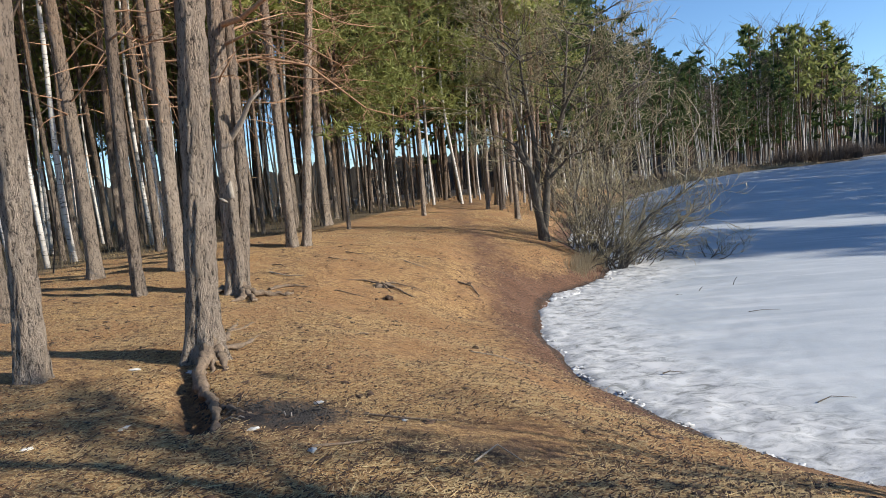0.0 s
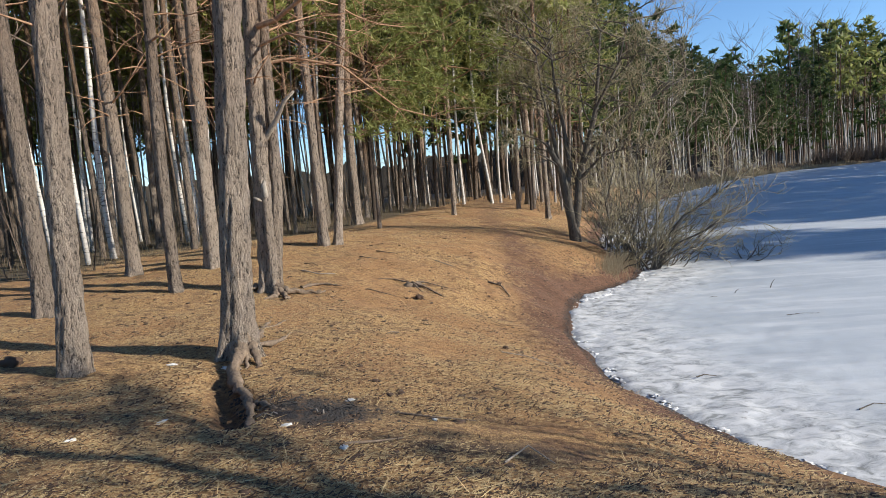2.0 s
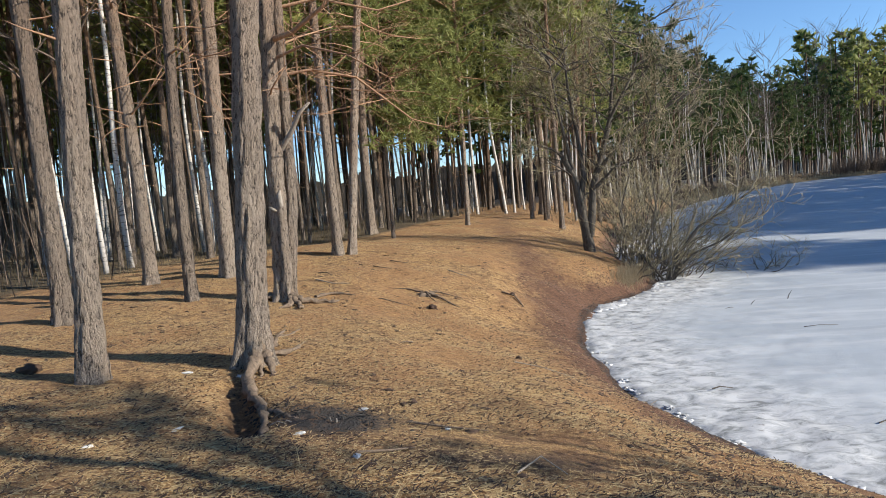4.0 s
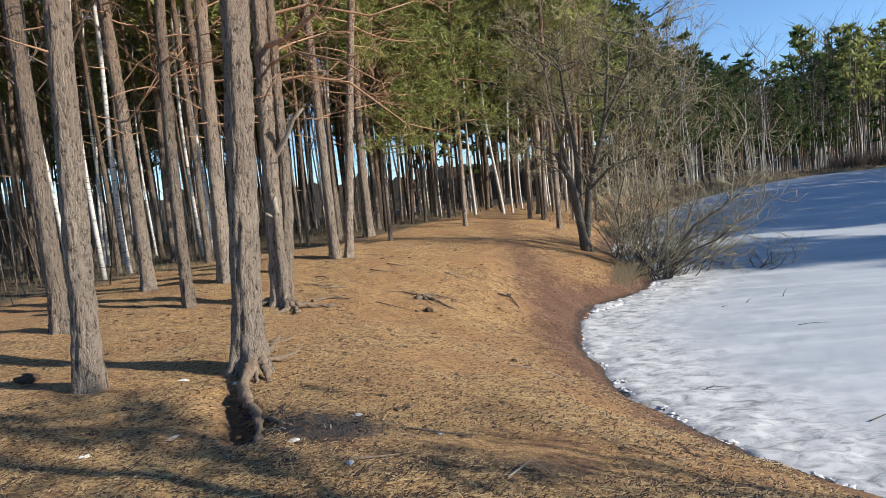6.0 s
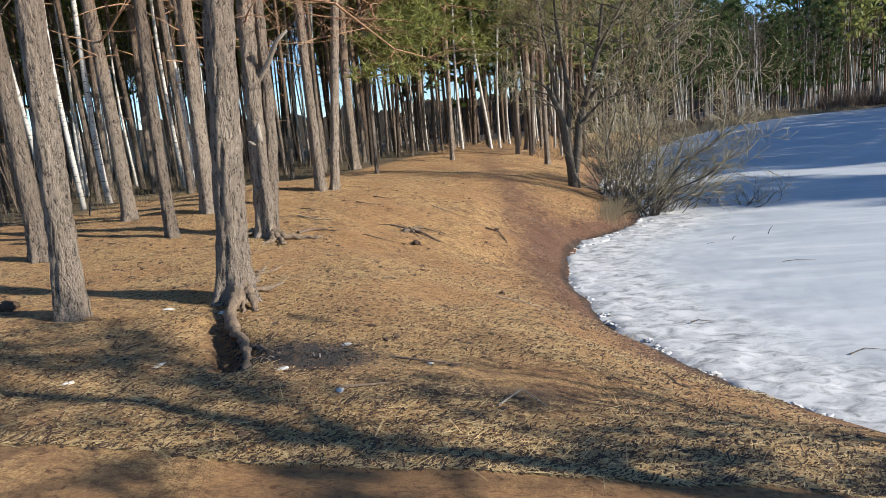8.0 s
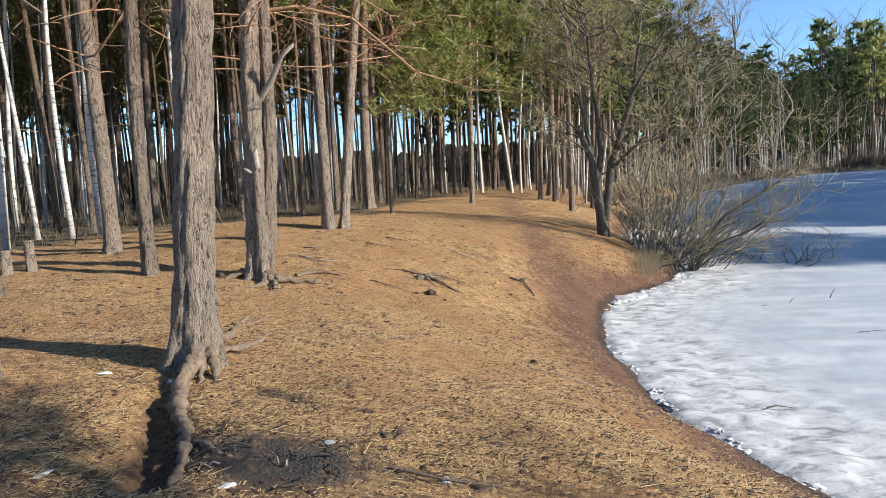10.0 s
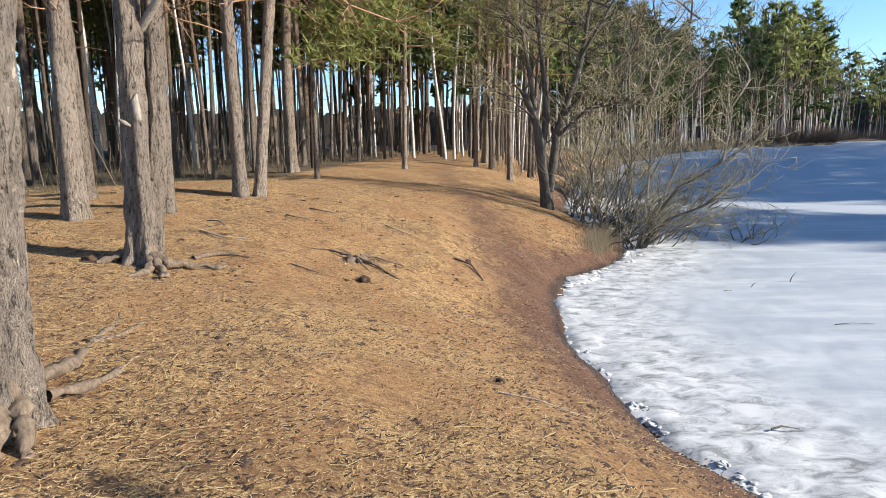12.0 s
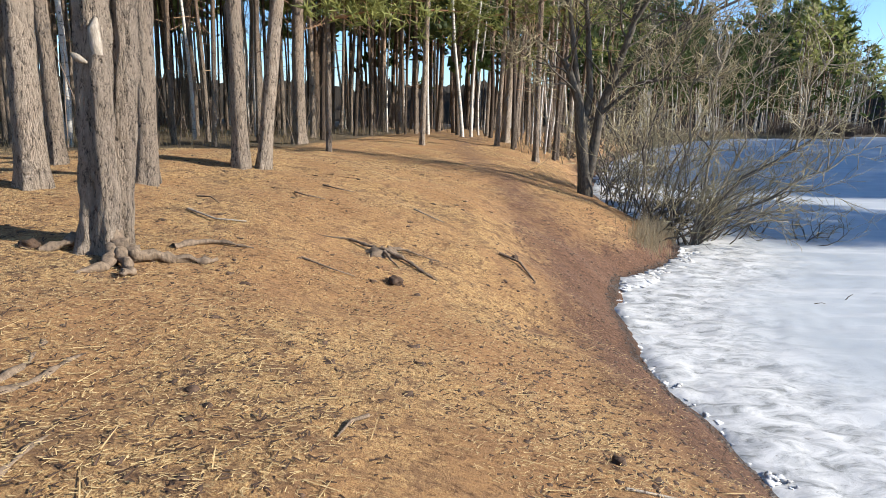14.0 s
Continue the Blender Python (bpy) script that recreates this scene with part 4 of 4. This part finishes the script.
shrub = Tubes()
for pick, count, low, high in ((along(LEFTBANK, 0.3, 2.5), 450, 0.5, 1.7), (along(FAREND, 0.5, 4), 1200, 2.0, 6.0), (along(RIGHTBANK, 0.5, 4), 500, 1.0, 3.0)):
    for _ in range(count):
        x, y = pick()
        if x is None:
            continue
        tall = rng.uniform(low, high)
        for _ in range(4):
            shrub.limb(bent(rng, (x, y, rest(x, y) - 0.1), (rng.gauss(0, 0.35), rng.gauss(0, 0.35), 1), tall * rng.uniform(0.6, 1), 3, 0.14), taper(0.02 + 0.006 * high, 0.012, 3), 3)
tagged(new("shore_brush", shrub.mesh("shore_brush", BIRCHTWIG)), "bare brown brushwood along the far shore", "undergrowth", kind="stuff")


def blades(name, count, pick, low, high, wide, material, label, category, lift=0.25, upright=False):
    v, f = [], []
    spots = [s for s in (pick() for _ in range(count)) if s is not None]
    zs = ground(np.array([s[0] for s in spots]), np.array([s[1] for s in spots]))
    for (x, y), z in zip(spots, zs):
        a, n = rng.gauss(0.25, 0.9), rng.uniform(low, high)
        up = rng.uniform(0, lift) * n
        dx, dy, dz = (rng.gauss(0, 0.25) * n, rng.gauss(0, 0.25) * n, n) if upright else (math.cos(a) * n, math.sin(a) * n, up)
        sx, sy = (wide, 0) if upright else (-math.sin(a) * wide, math.cos(a) * wide)
        base, z = len(v), float(z) + (0.0 if upright else rng.uniform(0.002, 0.012))
        drop = 0 if upright else float(max(min((ground_slope[0] * dx), 0.03), -0.03))
        v.extend(((x - sx, y - sy, z), (x + sx, y + sy, z + wide * 0.7), (x + dx + sx * 0.3, y + dy + sy * 0.3, z + dz + drop), (x + dx - sx, y + dy - sy, z + dz + drop)))
        f.append((base, base + 1, base + 2, base + 3))
    return tagged(new(name, mesh_of(name, v, f, material, False)), label, category, kind="stuff")


ground_slope = (-0.12, 0)


def bank_spot():
    y = 2.4 + 15 * rng.random() ** 1.7
    x = rng.uniform(-3 - y * 0.45, 2.5)
    d = float(np.interp(y, [2, 3.3, 4.8, 6.6, 7.9, 9.3, 10.4, 12.4, 13.6, 16, 20], [6, 5, 3.1, 2.15, 1.72, 1.55, 1.47, 1.75, 2.15, 4, 4])) - x
    if d < 0.15 or rng.random() > min(0.03 + d / 1.9, 1) or noise.noise(Vector((x * 0.9, y * 0.9, 3))) < -0.25 + 0.5 * (rng.random() - 0.5):
        return None
    if math.hypot((x + 1.05) / 0.5, (y - 4.05) / 0.3) < rng.uniform(0.7, 1.2) or (y < 5 and any(math.hypot(x - cx, y - cy) < 0.15 for cx, cy, deep in HOLLOW)):
        return None
    if abs(x - float(path_x(y))) < 0.9 and y > 11 and rng.random() < 0.65:
        return None
    return x, y


blades("needle_litter", 150000, bank_spot, 0.012, 0.042, 0.002, STRAW, "dry tan needles and straw scattered over the bank", "litter")
blades("bark_litter", 34000, bank_spot, 0.012, 0.045, 0.005, SPECK, "dark crumbs of bark and rotten needles on the bank", "litter", 0.5)
blades("long_straw", 1500, bank_spot, 0.10, 0.22, 0.0028, STRAW, "longer pale grass stalks lying on the bank", "litter", 0.15)


def tuft_spot():
    x, y = wood_spot(7, 40, 1.0)()
    return None if x is None else (x, y)


blades("forest_grass", 9000, tuft_spot, 0.08, 0.3, 0.006, REED, "sparse dry grass on the forest floor", "grass", upright=True)


def shore_tuft():
    a = rng.random()
    x, y = 3.1 + 1.2 * a + rng.gauss(0, 0.15), 15.2 + 2.2 * a + rng.gauss(0, 0.2)
    return (x - 0.15, y) if float(inland(x - 0.15, y)) > 0.05 else None


blades("shore_grass", 900, shore_tuft, 0.12, 0.38, 0.004, REED, "dry pale grass under the willows", "grass", upright=True)


def reed_spot():
    k = rng.randrange(2, len(LEFTBANK) - 1)
    s = rng.random()
    return LEFTBANK[k][0] + (LEFTBANK[k + 1][0] - LEFTBANK[k][0]) * s + rng.gauss(0, 0.9), LEFTBANK[k][1] + (LEFTBANK[k + 1][1] - LEFTBANK[k][1]) * s + rng.gauss(0, 0.9)


blades("reed_bed", 1800, reed_spot, 0.3, 0.9, 0.04, REED, "dry tan reeds at the far edge of the ice", "reeds", upright=True)


# ---- lumps: snow rim, mud, stones, cones ----
def lump_mesh(name, seed, material, flat=0.6, rough=0.35, detail=3):
    bm = bmesh.new()
    bmesh.ops.create_icosphere(bm, subdivisions=detail, radius=1)
    for vert in bm.verts:
        k = 1 + rough * noise.noise(vert.co * 1.7 + Vector((seed * 7, 0, 0))) + rough * 0.5 * noise.noise(vert.co * 4 + Vector((seed, 5, 0)))
        vert.co = Vector((vert.co.x * k, vert.co.y * k, vert.co.z * k * flat))
    me = bpy.data.meshes.new(name)
    bm.to_mesh(me)
    bm.free()
    me.materials.append(material)
    me.polygons.foreach_set("use_smooth", [True] * len(me.polygons))
    return me


def edge_spots(count, low, high, y0=3.5, y1=17):
    out = []
    pts = [p for p in SHORE if y0 - 3 <= p[1] <= y1 and p[0] < 6]
    for _ in range(count):
        k = rng.randrange(len(pts) - 1)
        (ax, ay), (bx, by) = pts[k], pts[k + 1]
        s, off, run = rng.random(), rng.uniform(low, high), math.hypot(bx - ax, by - ay)
        out.append((ax + (bx - ax) * s + (by - ay) / run * off, ay + (by - ay) * s - (bx - ax) / run * off))
    return out


def heap(name, spots, low, high, shapes, label, category, sink, level=None):
    """Many small lumps, joined."""
    v, f = [], []
    for x, y in spots:
        me, s, turn = rng.choice(shapes), rng.uniform(low, high), Matrix.Rotation(rng.uniform(0, 6.28), 3, "Z")
        base, z = len(v), (rest(x, y) if level is None else max(level, rest(x, y))) - s * sink
        v.extend(Vector((x, y, z)) + turn @ Vector((p.co.x * s * 1.3, p.co.y * s, p.co.z * s)) for p in me.vertices)
        f.extend(tuple(base + i for i in p.vertices) for p in me.polygons)
    tagged(new(name, mesh_of(name, v, f, shapes[0].materials[0])), label, category, kind="stuff")


SNOWS = [lump_mesh("snow_lump", s, SNOW, 0.24, 0.9, 2) for s in range(4)]
MUDS = [lump_mesh("mud_lump", s + 9, MUD, 0.5, 0.7, 1) for s in range(3)]
CONES = [lump_mesh("cone", s + 20, SPECK, 0.7, 0.6, 1) for s in range(3)]
heap("snow_rim", edge_spots(320, 0.0, 0.16), 0.015, 0.05, SNOWS, "crumbling white ice crust along the water's edge", "snow", 0.35, 0.02)
heap("snow_rim", [(x, y) for x, y in edge_spots(260, -0.02, 0.3, 13.6, 16.6) if y > 13.2], 0.04, 0.10, SNOWS, "bright white snow remnant below the willows", "snow", 0.3, 0.03)
heap("mud_edge", edge_spots(900, -0.15, -0.01), 0.01, 0.03, MUDS, "dark wet mud crumbs along the ice edge", "mud", 0.3, 0.0)
heap("pine_cones", [s for s in (bank_spot() for _ in range(1300)) if s], 0.008, 0.024, CONES, "small dark pine cones and clods on the litter", "cones", 0.2)

CLODS = [lump_mesh("clod", s + 70, SPECK, 0.45, 0.9, 2) for s in range(4)]
heap("turf_clods", [s for s in (bank_spot() for _ in range(620)) if s], 0.012, 0.042, CLODS, "flat dark clods and rotten bark lying on the litter", "clods", 0.15)
heap("soil_crumbs", [p for p in edge_spots(1700, -1.7, -0.08, 3.5, 16) if p[0] > -1 and p[1] > 2.8], 0.008, 0.028, CONES, "dark crumbs of soil on the bare shore slope", "soil", 0.3)
for k, (x, y, s) in enumerate(((-2.17, 5.02, 0.035), (-2.73, 5.09, 0.03), (-2.4, 3.24, 0.028), (-0.69, 3.35, 0.03), (-0.9, 4.35, 0.03), (-1.2, 3.75, 0.03), (-2.0, 3.6, 0.025), (-0.2, 4.1, 0.025))):
    bit = tagged(new("litter_scrap", lump_mesh("litter_scrap", 40 + k, PAPER, 0.35, 0.6)), "small scrap of white litter on the needles", "litter", "scraps on the ground")
    bit.matrix_basis = pose(x, y, rest(x, y) + s * 0.2, 0, 8, 40 * k) @ Matrix.Diagonal((s * 1.5, s * 0.8, s, 1))
for k, (x, y, s) in enumerate(((-1.04, 9.95, 0.07), (-4.32, 5.09, 0.09), (0.3, 11.94, 0.05), (-3.75, 8.95, 0.07), (0.35, 7.3, 0.035))):
    clod = tagged(new("soil_clod", lump_mesh("soil_clod", 60 + k, SPECK, 0.7, 0.6)), "dark clod of soil on the litter", "clod", "clods on the bank")
    clod.matrix_basis = pose(x, y, rest(x, y) + s * 0.3, 0, 0, 70 * k) @ Matrix.Scale(s, 4)


# ---- sticks, roots and a stump ----
def stick(name, pts, r, material, label, category, group="", level=None, sides=6):
    t = Tubes()
    base = Vector((pts[0][0], pts[0][1], rest(*pts[0][:2]) if level is None else level))
    line = [Vector((x, y, (rest(x, y) if level is None else level) + h)) - base for x, y, h in pts]
    t.limb(line, taper(r, r * 0.4, len(line) - 1), sides)
    ob = new(name, t.mesh(name, material))
    ob.matrix_basis = Matrix.Translation(base)
    return tagged(ob, label, category, group)


stump = thing("root_stump", -1.15, 10.7, rest(-1.15, 10.7), "weathered root stump breaking out of the needle litter", "stump")
part("knot", lump_mesh("knot", 3, ROOT, 0.5, 0.5), stump).matrix_basis = pose(-0.12, 0, 0.0, 0, 0, 20) @ Matrix.Diagonal((0.2, 0.15, 0.16, 1))
for pts, r in (([(-1.25, 10.72, 0.10), (-1.0, 10.6, 0.06), (-0.75, 10.45, 0.02), (-0.6, 10.35, -0.02)], 0.045), ([(-1.2, 10.78, 0.1), (-0.95, 10.85, 0.06), (-0.6, 10.95, 0.0)], 0.035),
               ([(-1.3, 10.75, 0.08), (-1.6, 10.85, 0.03), (-1.95, 10.8, -0.01)], 0.035), ([(-1.2, 10.65, 0.08), (-1.1, 10.5, 0.03), (-0.95, 10.3, -0.02)], 0.03)):
    roots("root", stump, [([(x, y, h * 0.6) for x, y, h in pts], r * 0.55)])

STICKS = [([(-3.25, 10.7, 0.02), (-2.9, 10.5, 0.03), (-2.6, 10.55, 0.01)], 0.014), ([(-3.39, 11.3, 0.02), (-3.2, 11.2, 0.04), (-3.05, 11.05, 0.01)], 0.012),
          ([(-2.5, 12.2, 0.02), (-2.35, 12.0, 0.05), (-2.1, 12.1, 0.01)], 0.014), ([(-1.0, 12.6, 0.02), (-0.85, 12.45, 0.03), (-0.6, 12.4, 0.01)], 0.012),
          ([(-0.94, 7.1, 0.01), (-1.0, 6.95, 0.02), (-1.03, 6.75, 0.01)], 0.012), ([(0.1, 11.9, 0.02), (0.35, 11.8, 0.04), (0.5, 11.4, 0.0)], 0.022),
          ([(0.3, 7.0, 0.01), (0.6, 7.05, 0.02), (1.02, 7.1, 0.01)], 0.008), ([(-0.5, 4.15, 0.01), (-0.2, 4.05, 0.03), (0.1, 4.1, 0.01)], 0.010),
          ([(-0.7, 3.4, 0.01), (-0.5, 3.45, 0.02), (-0.35, 3.55, 0.01)], 0.012), ([(0.3, 3.3, 0.01), (0.45, 3.45, 0.06), (0.6, 3.35, 0.01)], 0.008),
          ([(-2.3, 13.0, 0.01), (-2.1, 12.85, 0.04), (-1.85, 12.9, 0.01)], 0.014), ([(-1.9, 9.9, 0.01), (-1.6, 9.8, 0.03), (-1.4, 9.85, 0.01)], 0.012)]
for k, (pts, r) in enumerate(STICKS):
    stick("fallen_stick", pts, r, ROOT if k % 3 else DEADWOOD, "crooked dry stick lying on needle litter", "stick", "sticks on the bank")
for k in range(34):
    x, y, a = -1.0 + rng.gauss(0, 0.28), 4.1 + rng.gauss(0, 0.16), rng.uniform(0, 6.28)
    n = rng.uniform(0.05, 0.16)
    stick("charred_stick", [(x, y, 0.012), (x + math.cos(a) * n * 0.5, y + math.sin(a) * n * 0.5, 0.03), (x + math.cos(a) * n, y + math.sin(a) * n, 0.012)], rng.uniform(0.003, 0.007),
          CHAR if k % 7 else DEADWOOD, "charred stick in the old fire site", "stick", "sticks in the fire site", None, 5)
COALS = [lump_mesh("coal", s + 30, CHAR, 0.7, 0.6, 1) for s in range(2)]
# black lumps added to darken the root's hollow, where shade falls
heap("charcoal", [(-2.02 + 0.5 * k + rng.gauss(0, 0.05), 4.75 - 0.95 * k + rng.gauss(0, 0.06)) for k in [rng.random() for _ in range(160)]], 0.008, 0.022, COALS, "black lumps deepening the shade in the hollow below the root", "charcoal", 0.2)
heap("charcoal", [(-1.0 + rng.gauss(0, 0.3), 4.1 + rng.gauss(0, 0.17)) for _ in range(420)], 0.005, 0.015, COALS, "broken charcoal on the old fire site", "charcoal", 0.2)

# what lies frozen in the ice
for pts, r in (([(6.0, 13.2, 0), (6.03, 13.2, 0.10), (6.08, 13.18, 0.19)], 0.018), ([(5.14, 12.85, 0), (5.17, 12.84, 0.06), (5.22, 12.83, 0.10)], 0.016), ([(4.55, 12.6, 0.01), (4.65, 12.6, 0.03), (4.7, 12.58, 0.02)], 0.012),
               ([(5.2, 10.67, 0.02), (5.45, 10.7, 0.03), (5.75, 10.68, 0.02)], 0.012), ([(2.75, 7.66, 0.02), (2.85, 7.68, 0.04), (3.0, 7.66, 0.02)], 0.02), ([(14.5, 18.9, 0.02), (14.8, 19.0, 0.16), (15.1, 18.85, 0.02)], 0.03),
               ([(4.0, 6.35, 0.02), (4.2, 6.45, 0.04), (4.45, 6.42, 0.02)], 0.014)):
    stick("frozen_twig", pts, r * 0.55, ALDER, "dark twig frozen into the pale ice", "stick", "twigs in the ice", 0.02)
# cut posts by the forest edge
for x, y, tall in ((-6.65, 8.72, 0.62), (-6.48, 8.95, 0.72)):
    post = thing("cut_sapling", x, y, rest(x, y) - 0.05, "short cut-off sapling stump with pale bark", "stump", "cut saplings")
    v, f = bark_trunk(random.Random(int(tall * 100)), [Vector((0, 0, tall * i / 6)) for i in range(7)], 0.07, 14, 20, 0.1, 0.3, 0.9)
    top = list(range(len(v) - 14, len(v)))
    part("bark", mesh_of("bark", v, f, PINE), post)
    part("cut_top", mesh_of("cut_top", [v[i] for i in top], [tuple(range(14))], DEADWOOD, False), post, "pale sawn top")
